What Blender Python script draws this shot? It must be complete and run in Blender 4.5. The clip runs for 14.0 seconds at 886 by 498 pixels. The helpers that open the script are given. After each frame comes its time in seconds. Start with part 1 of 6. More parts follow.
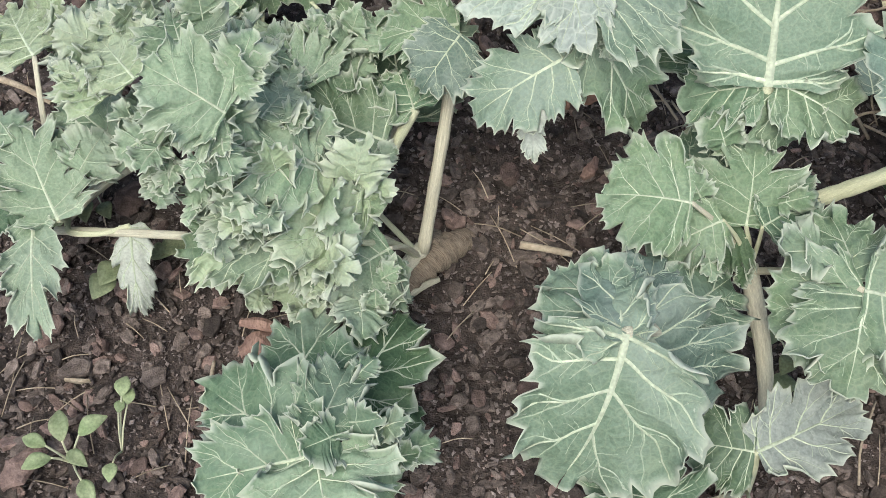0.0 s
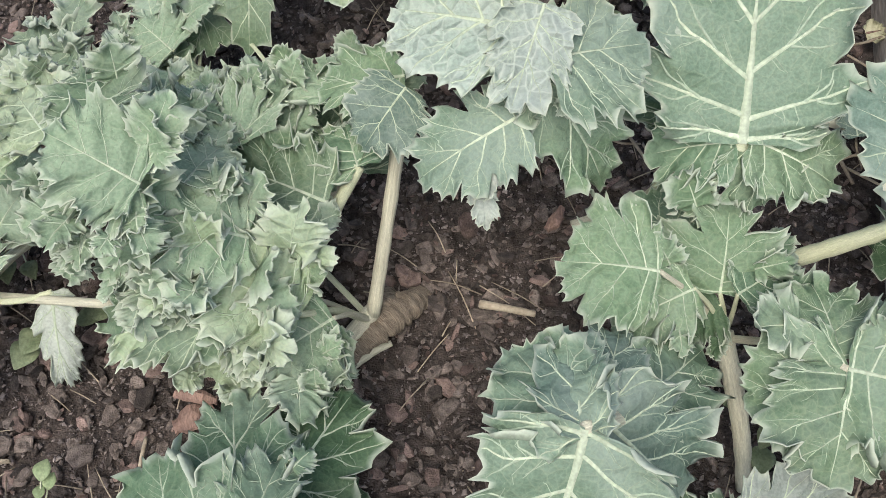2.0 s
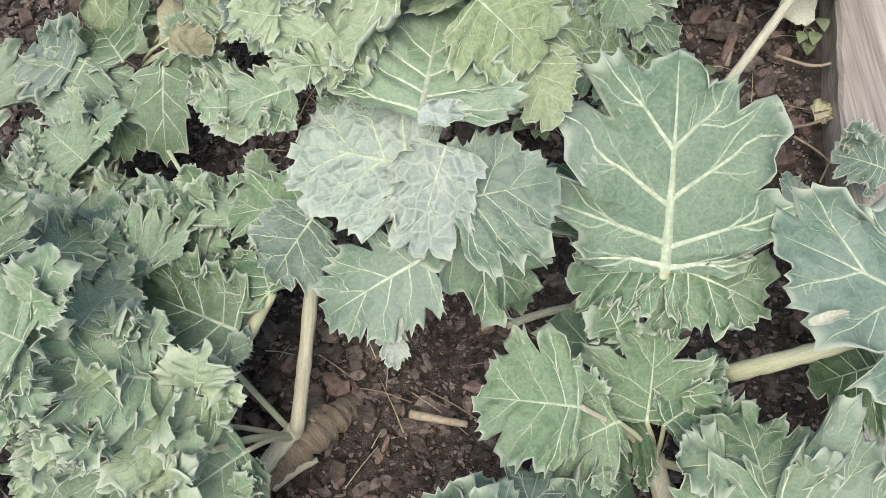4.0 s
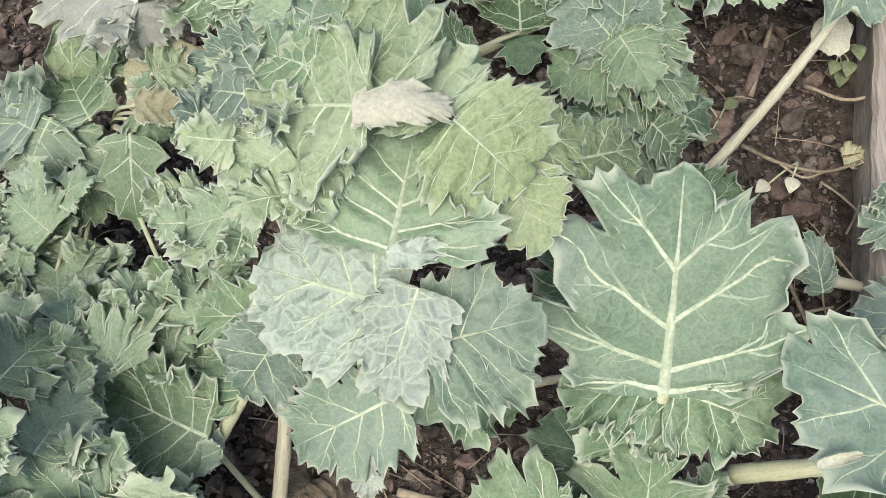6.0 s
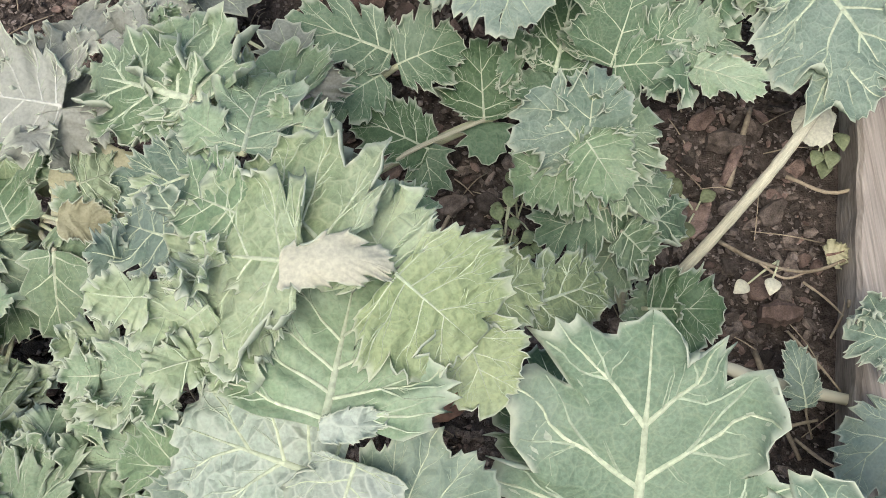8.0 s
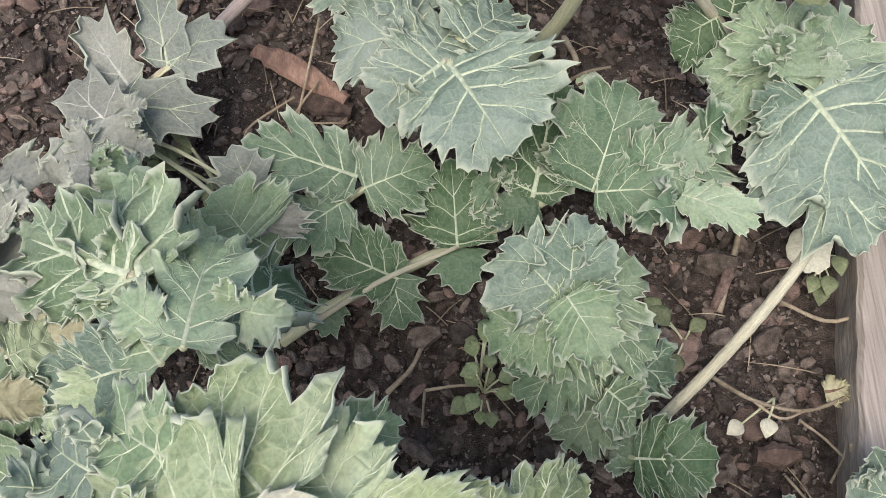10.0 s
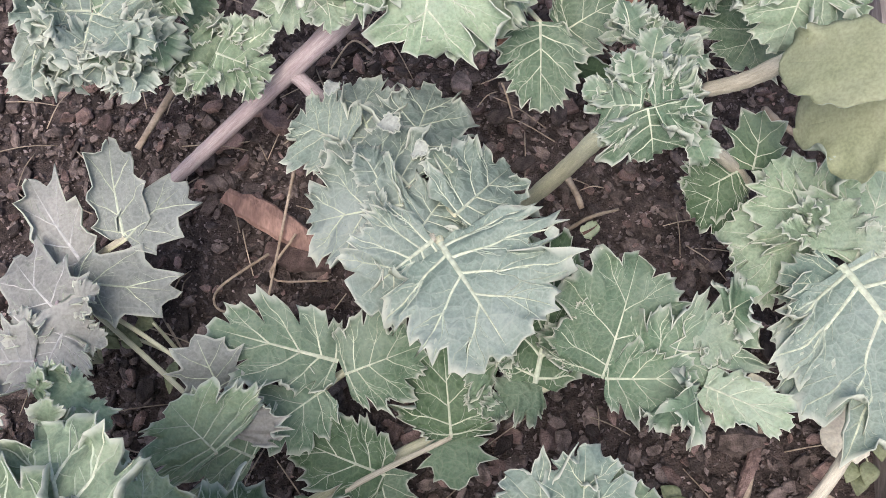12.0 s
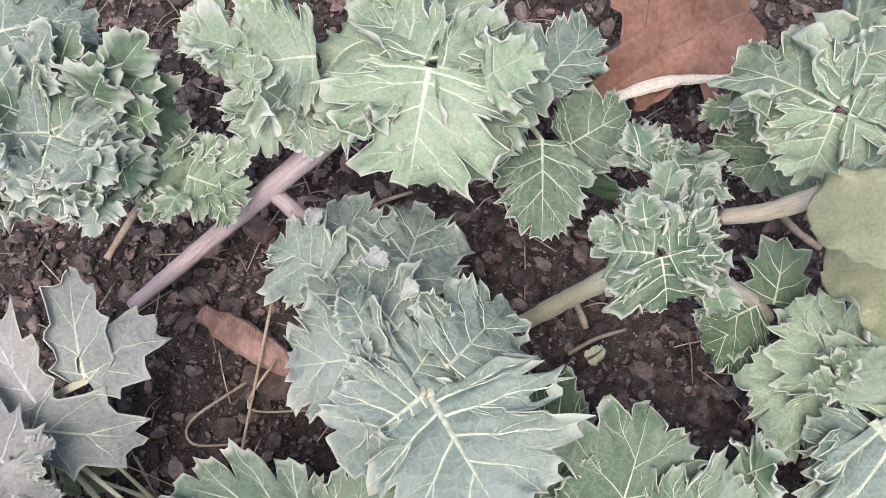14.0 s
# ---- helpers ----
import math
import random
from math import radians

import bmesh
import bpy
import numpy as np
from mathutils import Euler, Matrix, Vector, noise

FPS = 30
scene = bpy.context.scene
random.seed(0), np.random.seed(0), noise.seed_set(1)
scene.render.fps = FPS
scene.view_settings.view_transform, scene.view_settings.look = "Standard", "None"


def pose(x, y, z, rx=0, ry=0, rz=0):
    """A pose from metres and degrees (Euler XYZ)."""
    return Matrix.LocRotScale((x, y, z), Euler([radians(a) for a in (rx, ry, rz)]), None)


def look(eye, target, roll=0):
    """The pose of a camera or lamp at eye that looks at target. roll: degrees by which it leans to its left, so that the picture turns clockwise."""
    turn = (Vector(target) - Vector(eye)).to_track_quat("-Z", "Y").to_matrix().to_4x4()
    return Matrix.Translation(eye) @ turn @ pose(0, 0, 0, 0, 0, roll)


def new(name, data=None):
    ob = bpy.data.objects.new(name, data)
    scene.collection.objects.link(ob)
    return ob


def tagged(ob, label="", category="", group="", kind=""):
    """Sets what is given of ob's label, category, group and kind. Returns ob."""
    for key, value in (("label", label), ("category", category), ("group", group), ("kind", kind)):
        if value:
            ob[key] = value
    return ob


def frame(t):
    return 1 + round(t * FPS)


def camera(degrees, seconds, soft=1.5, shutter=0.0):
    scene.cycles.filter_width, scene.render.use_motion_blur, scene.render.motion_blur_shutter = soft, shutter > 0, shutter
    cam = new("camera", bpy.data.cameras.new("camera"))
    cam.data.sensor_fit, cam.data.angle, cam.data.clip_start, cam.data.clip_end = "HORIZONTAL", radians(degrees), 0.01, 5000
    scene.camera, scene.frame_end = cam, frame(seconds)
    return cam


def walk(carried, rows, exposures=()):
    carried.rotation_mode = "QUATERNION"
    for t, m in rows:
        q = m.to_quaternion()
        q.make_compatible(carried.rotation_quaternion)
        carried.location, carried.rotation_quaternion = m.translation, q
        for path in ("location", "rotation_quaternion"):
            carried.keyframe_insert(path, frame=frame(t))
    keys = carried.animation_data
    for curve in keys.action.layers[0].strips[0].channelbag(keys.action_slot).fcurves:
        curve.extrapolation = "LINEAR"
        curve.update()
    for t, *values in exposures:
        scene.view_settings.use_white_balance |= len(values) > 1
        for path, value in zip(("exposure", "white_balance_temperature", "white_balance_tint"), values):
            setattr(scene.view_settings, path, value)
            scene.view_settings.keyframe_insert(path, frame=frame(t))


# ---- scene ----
cam = camera(46.0, 14.0, 0.85)
PATH = [
    (0, (0.074, 0.127, 0.935), (0.081, 1.114, -0.805), 0.5),
    (0.5, (0.075, 0.145, 0.925), (0.091, 1.148, -0.805), 1.0),
    (1, (0.08, 0.163, 0.913), (0.096, 1.156, -0.823), 1.1),
    (1.5, (0.093, 0.184, 0.901), (0.118, 1.175, -0.836), 1.2),
    (2, (0.109, 0.217, 0.897), (0.136, 1.199, -0.845), 1.1),
    (2.5, (0.134, 0.253, 0.899), (0.172, 1.22, -0.852), 0.9),
    (3, (0.15, 0.279, 0.91), (0.185, 1.256, -0.835), 0.6),
    (3.5, (0.149, 0.299, 0.912), (0.187, 1.263, -0.84), 0.5),
    (3.7, (0.159, 0.308, 0.916), (0.195, 1.282, -0.83), 0.5),
    (5.8, (0.214, 0.49, 0.933), (0.167, 1.263, -0.911), -4.0),
    (6, (0.218, 0.498, 0.934), (0.176, 1.276, -0.908), -3.5),
    (6.5, (0.233, 0.525, 0.928), (0.217, 1.32, -0.907), -1.4),
    (7, (0.234, 0.546, 0.926), (0.22, 1.354, -0.903), -1.3),
    (7.2, (0.233, 0.557, 0.919), (0.216, 1.364, -0.911), -1.6),
    (9.3, (0.26, 0.67, 0.897), (0.271, 1.469, -0.936), -0.6),
    (9.5, (0.261, 0.683, 0.894), (0.274, 1.489, -0.937), -0.6),
    (10, (0.253, 0.73, 0.887), (0.276, 1.545, -0.939), 0.2),
    (10.5, (0.247, 0.772, 0.88), (0.257, 1.585, -0.947), -0.9),
    (11, (0.256, 0.822, 0.869), (0.295, 1.642, -0.955), 0.5),
    (11.5, (0.253, 0.863, 0.858), (0.284, 1.688, -0.963), -0.1),
    (12, (0.263, 0.9, 0.855), (0.292, 1.727, -0.966), -0.2),
    (12.5, (0.272, 0.936, 0.85), (0.293, 1.746, -0.978), -0.5),
    (13, (0.279, 0.967, 0.846), (0.292, 1.781, -0.981), -1.1),
    (13.5, (0.281, 0.993, 0.846), (0.289, 1.819, -0.975), -1.5),
    (14, (0.272, 1.021, 0.832), (0.304, 1.852, -0.987), 0.2),
]
walk(cam, [(t, look(eye, target, roll)) for t, eye, target, roll in PATH],
     [(0, 0.52, 6450, 7), (3, 0.46, 6500, 8), (5.8, 0.52, 6750, 6), (7.2, 0.48, 6800, 6), (9.3, 0.5, 6750, 10), (11, 0.52, 6650, 14), (12, 0.66, 6450, 21), (14, 0.72, 6400, 24)])

# ---- light: a bright overcast sky ----
world = bpy.data.worlds.new("overcast_sky")
scene.world = world
world.use_nodes = True
wn = world.node_tree
sky = wn.nodes.new("ShaderNodeTexSky")
sky.sky_type = "NISHITA"
sky.sun_disc = False
sky.sun_elevation, sky.sun_rotation = radians(58), radians(200)
sky.air_density, sky.dust_density, sky.ozone_density = 1.0, 4.0, 1.0
wn.links.new(sky.outputs["Color"], wn.nodes["Background"].inputs["Color"])
wn.nodes["Background"].inputs["Strength"].default_value = 0.15
sun = new("sun", bpy.data.lights.new("sun", "SUN"))
sun.data.energy, sun.data.angle, sun.data.color = 1.6, radians(30), (1.0, 0.96, 0.9)
sun.matrix_world = look((-0.2, -0.55, 1.2), (0, 0, 0))


# ---- materials ----
def shader(name):
    m = bpy.data.materials.new(name)
    m.use_nodes = True
    return m, m.node_tree, m.node_tree.nodes["Principled BSDF"]


def add(nt, kind, **values):
    node = nt.nodes.new(kind)
    for key, value in values.items():
        node.inputs[key.replace("_", " ")].default_value = value
    return node


def ramp(nt, fac, *stops):
    node = nt.nodes.new("ShaderNodeValToRGB")
    while len(node.color_ramp.elements) < len(stops):
        node.color_ramp.elements.new(0.5)
    for element, (place, colour) in zip(node.color_ramp.elements, stops):
        element.position, element.color = place, (*colour, 1)
    nt.links.new(fac, node.inputs["Fac"])
    return node.outputs["Color"]


def mix(nt, fac, a, b, how="MIX"):
    node = nt.nodes.new("ShaderNodeMix")
    node.data_type, node.blend_type = "RGBA", how
    for value, socket in ((fac, node.inputs[0]), (a, node.inputs[6]), (b, node.inputs[7])):
        if isinstance(value, (int, float)):
            socket.default_value = value
        elif isinstance(value, tuple):
            socket.default_value = (*value, 1)
        else:
            nt.links.new(value, socket)
    return node.outputs[2]


def bump(nt, bsdf, height, strength, distance):
    node = add(nt, "ShaderNodeBump", Strength=strength, Distance=distance)
    nt.links.new(height, node.inputs["Height"])
    nt.links.new(node.outputs["Normal"], bsdf.inputs["Normal"])


def spread(nt, bsdf, colour, amount):
    """Let part of the light through a thin leaf."""
    thin = nt.nodes.new("ShaderNodeBsdfTranslucent")
    nt.links.new(colour, thin.inputs["Color"])
    both = nt.nodes.new("ShaderNodeMixShader")
    both.inputs[0].default_value = amount
    nt.links.new(bsdf.outputs[0], both.inputs[1])
    nt.links.new(thin.outputs[0], both.inputs[2])
    nt.links.new(both.outputs[0], nt.nodes["Material Output"].inputs["Surface"])


def leaf_material(name, low, high, vein, bloom, cell=85.0, relief=0.3, depth=0.003, net_show=0.2):
    """Waxy kale blade: a net of fine pale veins, mottled green, a pale bloom in patches."""
    m, nt, bsdf = shader(name)
    uv = nt.nodes.new("ShaderNodeUVMap")
    wob = add(nt, "ShaderNodeTexNoise", Scale=38.0, Detail=2.0)
    nt.links.new(uv.outputs[0], wob.inputs["Vector"])
    off = nt.nodes.new("ShaderNodeVectorMath")
    off.operation = "MULTIPLY_ADD"
    off.inputs[1].default_value = (0.012, 0.012, 0.0)
    nt.links.new(wob.outputs["Color"], off.inputs[0])
    nt.links.new(uv.outputs[0], off.inputs[2])
    net = add(nt, "ShaderNodeTexVoronoi", Scale=cell)
    net.feature = "DISTANCE_TO_EDGE"
    nt.links.new(off.outputs[0], net.inputs["Vector"])
    fine = add(nt, "ShaderNodeTexVoronoi", Scale=cell * 2.7)
    fine.feature = "DISTANCE_TO_EDGE"
    nt.links.new(off.outputs[0], fine.inputs["Vector"])
    where = nt.nodes.new("ShaderNodeTexCoord")
    patch = add(nt, "ShaderNodeTexNoise", Scale=14.0, Detail=5.0, Roughness=0.62)
    nt.links.new(where.outputs["Object"], patch.inputs["Vector"])
    grain = add(nt, "ShaderNodeTexNoise", Scale=420.0, Detail=3.0)
    nt.links.new(where.outputs["Object"], grain.inputs["Vector"])
    info = nt.nodes.new("ShaderNodeObjectInfo")
    base = ramp(nt, patch.outputs["Fac"], (0.3, low), (0.7, high))
    hue = add(nt, "ShaderNodeHueSaturation", Saturation=1.0)
    shift = nt.nodes.new("ShaderNodeMapRange")
    shift.inputs[3].default_value, shift.inputs[4].default_value = 0.84, 1.16
    nt.links.new(info.outputs["Random"], shift.inputs[0])
    nt.links.new(shift.outputs[0], hue.inputs["Value"])
    nt.links.new(base, hue.inputs["Color"])
    speck = ramp(nt, grain.outputs["Fac"], (0.35, (0.86, 0.86, 0.86)), (0.65, (1.1, 1.1, 1.1)))
    c = mix(nt, 1.0, hue.outputs[0], speck, "MULTIPLY")
    dust = add(nt, "ShaderNodeTexNoise", Scale=7.0, Detail=4.0, Roughness=0.55)
    nt.links.new(where.outputs["Object"], dust.inputs["Vector"])
    c = mix(nt, ramp(nt, dust.outputs["Fac"], (0.48, (0, 0, 0)), (0.72, (bloom, bloom, bloom))), c, (0.46, 0.53, 0.5))
    lines = ramp(nt, net.outputs["Distance"], (0.0, (net_show,) * 3), (0.065, (0, 0, 0)))
    c = mix(nt, lines, c, vein)
    lines2 = ramp(nt, fine.outputs["Distance"], (0.0, (0.16, 0.16, 0.16)), (0.09, (0, 0, 0)))
    c = mix(nt, lines2, c, vein)
    rim = nt.nodes.new("ShaderNodeAttribute")
    rim.attribute_name = "rim"
    c = mix(nt, ramp(nt, rim.outputs["Fac"], (0.2, (0, 0, 0)), (1.0, (0.75, 0.75, 0.75))), c, (0.68, 0.73, 0.61))
    nt.links.new(c, bsdf.inputs["Base Color"])
    bsdf.inputs["Roughness"].default_value = 0.55
    bsdf.inputs["Specular IOR Level"].default_value = 0.35
    dome = nt.nodes.new("ShaderNodeMapRange")
    dome.interpolation_type = "SMOOTHSTEP"
    dome.inputs[2].default_value = 0.32
    nt.links.new(net.outputs["Distance"], dome.inputs[0])
    puff = dome.outputs[0]
    bump(nt, bsdf, puff, relief, depth)
    spread(nt, bsdf, c, 0.36)
    return m


def plain_material(name, low, high, scale=60.0, rough=0.6, relief=0.2, stretch=(1, 1, 1), depth=0.002, vary=0.25, thin=0.0, along=False):
    """A mottled natural surface with grain at two scales; each piece differs a little."""
    m, nt, bsdf = shader(name)
    where = nt.nodes.new("ShaderNodeTexCoord")
    stretchy = nt.nodes.new("ShaderNodeMapping")
    stretchy.inputs["Scale"].default_value = stretch
    nt.links.new(where.outputs["UV" if along else "Object"], stretchy.inputs["Vector"])
    big = add(nt, "ShaderNodeTexNoise", Scale=scale, Detail=5.0, Roughness=0.6)
    small = add(nt, "ShaderNodeTexNoise", Scale=scale * 7, Detail=3.0)
    for node in (big, small):
        nt.links.new(stretchy.outputs[0], node.inputs["Vector"])
    c = ramp(nt, big.outputs["Fac"], (0.32, low), (0.68, high))
    c = mix(nt, 1.0, c, ramp(nt, small.outputs["Fac"], (0.3, (0.78, 0.78, 0.78)), (0.7, (1.18, 1.18, 1.18))), "MULTIPLY")
    info = nt.nodes.new("ShaderNodeObjectInfo")
    geo = nt.nodes.new("ShaderNodeNewGeometry")
    both = nt.nodes.new("ShaderNodeMath")
    both.operation = "ADD"
    nt.links.new(info.outputs["Random"], both.inputs[0])
    nt.links.new(geo.outputs["Random Per Island"], both.inputs[1])
    one = nt.nodes.new("ShaderNodeMath")
    one.operation = "FRACT"
    nt.links.new(both.outputs[0], one.inputs[0])
    shift = nt.nodes.new("ShaderNodeMapRange")
    shift.inputs[3].default_value, shift.inputs[4].default_value = 1 - vary, 1 + vary
    nt.links.new(one.outputs[0], shift.inputs[0])
    hue = nt.nodes.new("ShaderNodeHueSaturation")
    nt.links.new(shift.outputs[0], hue.inputs["Value"])
    nt.links.new(c, hue.inputs["Color"])
    nt.links.new(hue.outputs[0], bsdf.inputs["Base Color"])
    bsdf.inputs["Roughness"].default_value = rough
    bsdf.inputs["Specular IOR Level"].default_value = 0.3
    bump(nt, bsdf, small.outputs["Fac"], relief, depth)
    if thin:
        spread(nt, bsdf, hue.outputs[0], thin)
    return m


TONE_RANGE = {
    "green": ((0.122, 0.21, 0.126), (0.19, 0.288, 0.182)),
    "blue": ((0.15, 0.232, 0.18), (0.228, 0.31, 0.252)),
    "dark": ((0.075, 0.142, 0.07), (0.12, 0.2, 0.11)),
    "light": ((0.172, 0.272, 0.156), (0.248, 0.345, 0.218)),
    "mid": ((0.175, 0.266, 0.184), (0.248, 0.335, 0.248)),
    "olive": ((0.29, 0.33, 0.19), (0.39, 0.42, 0.27)),
    "frost": ((0.185, 0.262, 0.208), (0.272, 0.35, 0.286)),
    "pale": ((0.24, 0.35, 0.22), (0.34, 0.445, 0.305)),
    "yellow": ((0.31, 0.41, 0.24), (0.45, 0.54, 0.36)),
    "white": ((0.36, 0.44, 0.37), (0.54, 0.6, 0.54)),
    "ash": ((0.235, 0.275, 0.24), (0.35, 0.385, 0.345)),
    "bleached": ((0.5, 0.55, 0.48), (0.66, 0.7, 0.63)),
    "mauve": ((0.285, 0.305, 0.265), (0.42, 0.425, 0.38)),
    "lime": ((0.285, 0.37, 0.2), (0.4, 0.475, 0.285)),
    "cream": ((0.66, 0.65, 0.52), (0.74, 0.72, 0.6)),
    "tan": ((0.42, 0.41, 0.26), (0.55, 0.53, 0.37)),
}
TONES = {
    "green": leaf_material("kale_green", *TONE_RANGE["green"], (0.36, 0.44, 0.29), 0.3),
    "blue": leaf_material("kale_blue_green", *TONE_RANGE["blue"], (0.4, 0.47, 0.37), 0.45),
    "dark": leaf_material("kale_dark_green", *TONE_RANGE["dark"], (0.27, 0.36, 0.2), 0.2),
    "light": leaf_material("kale_light_green", *TONE_RANGE["light"], (0.46, 0.52, 0.33), 0.35),
    "mid": leaf_material("kale_soft_green", *TONE_RANGE["mid"], (0.46, 0.53, 0.36), 0.4),
    "olive": leaf_material("kale_olive_smooth", *TONE_RANGE["olive"], (0.46, 0.5, 0.32), 0.3, relief=0.1, net_show=0.05),
    "frost": leaf_material("kale_frosty_blue", *TONE_RANGE["frost"], (0.46, 0.53, 0.44), 0.4, net_show=0.32),
    "pale": leaf_material("kale_pale_bloom", *TONE_RANGE["pale"], (0.52, 0.58, 0.4), 0.45),
    "yellow": leaf_material("kale_yellow_green", *TONE_RANGE["yellow"], (0.58, 0.63, 0.42), 0.35, relief=0.45, net_show=0.4),
    "white": leaf_material("kale_white_bloom", *TONE_RANGE["white"], (0.66, 0.71, 0.62), 0.6, 80.0, 0.6, 0.004, 0.5),
    "ash": leaf_material("kale_ash_grey", *TONE_RANGE["ash"], (0.46, 0.5, 0.44), 0.2),
    "bleached": leaf_material("kale_bleached_tip", *TONE_RANGE["bleached"], (0.66, 0.7, 0.6), 0.2),
    "mauve": leaf_material("kale_mauve_grey", *TONE_RANGE["mauve"], (0.5, 0.52, 0.47), 0.15, 60.0),
    "lime": leaf_material("kale_lime_green", *TONE_RANGE["lime"], (0.54, 0.6, 0.33), 0.12, relief=0.4, net_show=0.3),
    "cream": leaf_material("kale_withered_cream", *TONE_RANGE["cream"], (0.64, 0.64, 0.5), 0.15, 85.0, 0.12),
    "tan": leaf_material("kale_withered_tan", *TONE_RANGE["tan"], (0.55, 0.53, 0.38), 0.3),
}
UNDER = leaf_material("kale_underside", (0.36, 0.43, 0.33), (0.48, 0.54, 0.43), (0.56, 0.61, 0.48), 0.4)
RIB = plain_material("kale_rib", (0.43, 0.5, 0.36), (0.55, 0.61, 0.46), 40.0, 0.5, 0.15, thin=0.1, vary=0.12)
VEINLET = {tone: plain_material("kale_fine_vein_" + tone, *(tuple(0.35 * c + 0.65 * k for c, k in zip(colour, (0.46, 0.53, 0.4))) for colour in pair), 40.0, 0.5, 0.1, thin=0.1, vary=0.1)
           for tone, pair in TONE_RANGE.items()}
RIB_MAUVE = plain_material("kale_rib_mauve", (0.42, 0.44, 0.4), (0.55, 0.56, 0.52), 40.0, 0.5, 0.15, vary=0.1)
STALK = plain_material("kale_stalk", (0.47, 0.5, 0.32), (0.62, 0.63, 0.45), 10.0, 0.5, 0.4, (0.55, 0.35, 1), vary=0.08, along=True)
STALK_PALE = plain_material("kale_stalk_pale", (0.44, 0.42, 0.31), (0.66, 0.64, 0.5), 10.0, 0.55, 0.5, (0.55, 0.35, 1), vary=0.08, along=True)
STALK_MAUVE = plain_material("kale_stalk_mauve", (0.29, 0.235, 0.235), (0.44, 0.39, 0.37), 10.0, 0.55, 0.3, (0.55, 0.35, 1), vary=0.08, along=True)
WOODY = plain_material("kale_woody_stem", (0.14, 0.1, 0.07), (0.46, 0.385, 0.29), 8.0, 0.85, 0.8, (0.4, 2.0, 1), vary=0.1, along=True)
SOIL = plain_material("soil", (0.024, 0.019, 0.016), (0.125, 0.1, 0.088), 85.0, 0.95, 1.0, depth=0.004, vary=0.0)
CRUMB = plain_material("soil_crumb", (0.07, 0.058, 0.052), (0.23, 0.195, 0.178), 40.0, 0.95, 0.6, vary=0.7)
CHIP = plain_material("bark_mulch", (0.05, 0.04, 0.034), (0.185, 0.15, 0.13), 120.0, 0.9, 0.9, vary=0.75)
CHIP_RED = plain_material("bark_mulch_red", (0.095, 0.066, 0.056), (0.25, 0.18, 0.155), 120.0, 0.9, 0.9, vary=0.6)
STRAW = plain_material("dry_straw", (0.25, 0.2, 0.14), (0.42, 0.36, 0.27), 50.0, 0.8, 0.3, vary=0.3)
TIMBER = plain_material("weathered_timber", (0.17, 0.145, 0.125), (0.47, 0.42, 0.375), 70.0, 0.9, 0.9, (1, 0.025, 0.6), vary=0.0)
BARK_STRIP = plain_material("bark_strip", (0.14, 0.085, 0.068), (0.32, 0.21, 0.165), 60.0, 0.8, 1.0, (1, 0.3, 1), vary=0.1)
DEAD_LEAF = plain_material("dead_oak_leaf", (0.24, 0.13, 0.085), (0.38, 0.22, 0.15), 30.0, 0.65, 0.3, thin=0.15)
SPROUT = plain_material("chickweed_leaf", (0.2, 0.27, 0.13), (0.33, 0.385, 0.22), 60.0, 0.55, 0.2, thin=0.2)
WEED = plain_material("weed_leaf", (0.14, 0.175, 0.09), (0.26, 0.295, 0.17), 60.0, 0.55, 0.2, thin=0.2)


# ---- mesh helpers ----
def tube_uv(count, sides):
    """Once round the stalk and along it."""
    k = np.arange(count)
    return np.stack([np.abs((k % sides) / sides - 0.5) * 4.0, (k // sides) * 0.09], 1)


def mesh_object(name, verts, faces, materials, parent=None, label="", smooth=True, index=None, uv=None):
    me = bpy.data.meshes.new(name)
    me.from_pydata(np.asarray(verts, float).tolist(), [], faces.tolist() if isinstance(faces, np.ndarray) else faces)
    for m in materials:
        me.materials.append(m)
    if index is not None:
        me.polygons.foreach_set("material_index", index)
    me.polygons.foreach_set("use_smooth", [smooth] * len(me.polygons))
    if uv is not None:
        layer = me.uv_layers.new(name="UVMap")
        loops = np.zeros(len(me.loops), dtype=np.int32)
        me.loops.foreach_get("vertex_index", loops)
        layer.data.foreach_set("uv", uv[loops].astype(np.float32).ravel())
    me.update()
    ob = new(name, me)
    ob.parent = parent
    if label:
        tagged(ob, label)
    return ob


def unit(v):
    v = np.asarray(v, float)
    return v / np.maximum(np.linalg.norm(v, axis=-1, keepdims=True), 1e-9)


def smooth_path(points, steps=8):
    """A rounded line through the given points."""
    p = np.asarray(points, float)
    if len(p) == 2:
        p = np.array([p[0], p[0] * 0.5 + p[1] * 0.5 + (0, 0, 0.1 * np.linalg.norm(p[1] - p[0])), p[1]])
    q = np.vstack([2 * p[0] - p[1], p, 2 * p[-1] - p[-2]])
    out = []
    for i in range(1, len(q) - 2):
        for k in range(steps):
            s = k / steps
            out.append(0.5 * (2 * q[i] + (q[i + 1] - q[i - 1]) * s + (2 * q[i - 1] - 5 * q[i] + 4 * q[i + 1] - q[i + 2]) * s**2
                              + (3 * q[i] - q[i - 1] - 3 * q[i + 1] + q[i + 2]) * s**3))
    out.append(p[-1])
    return np.array(out)


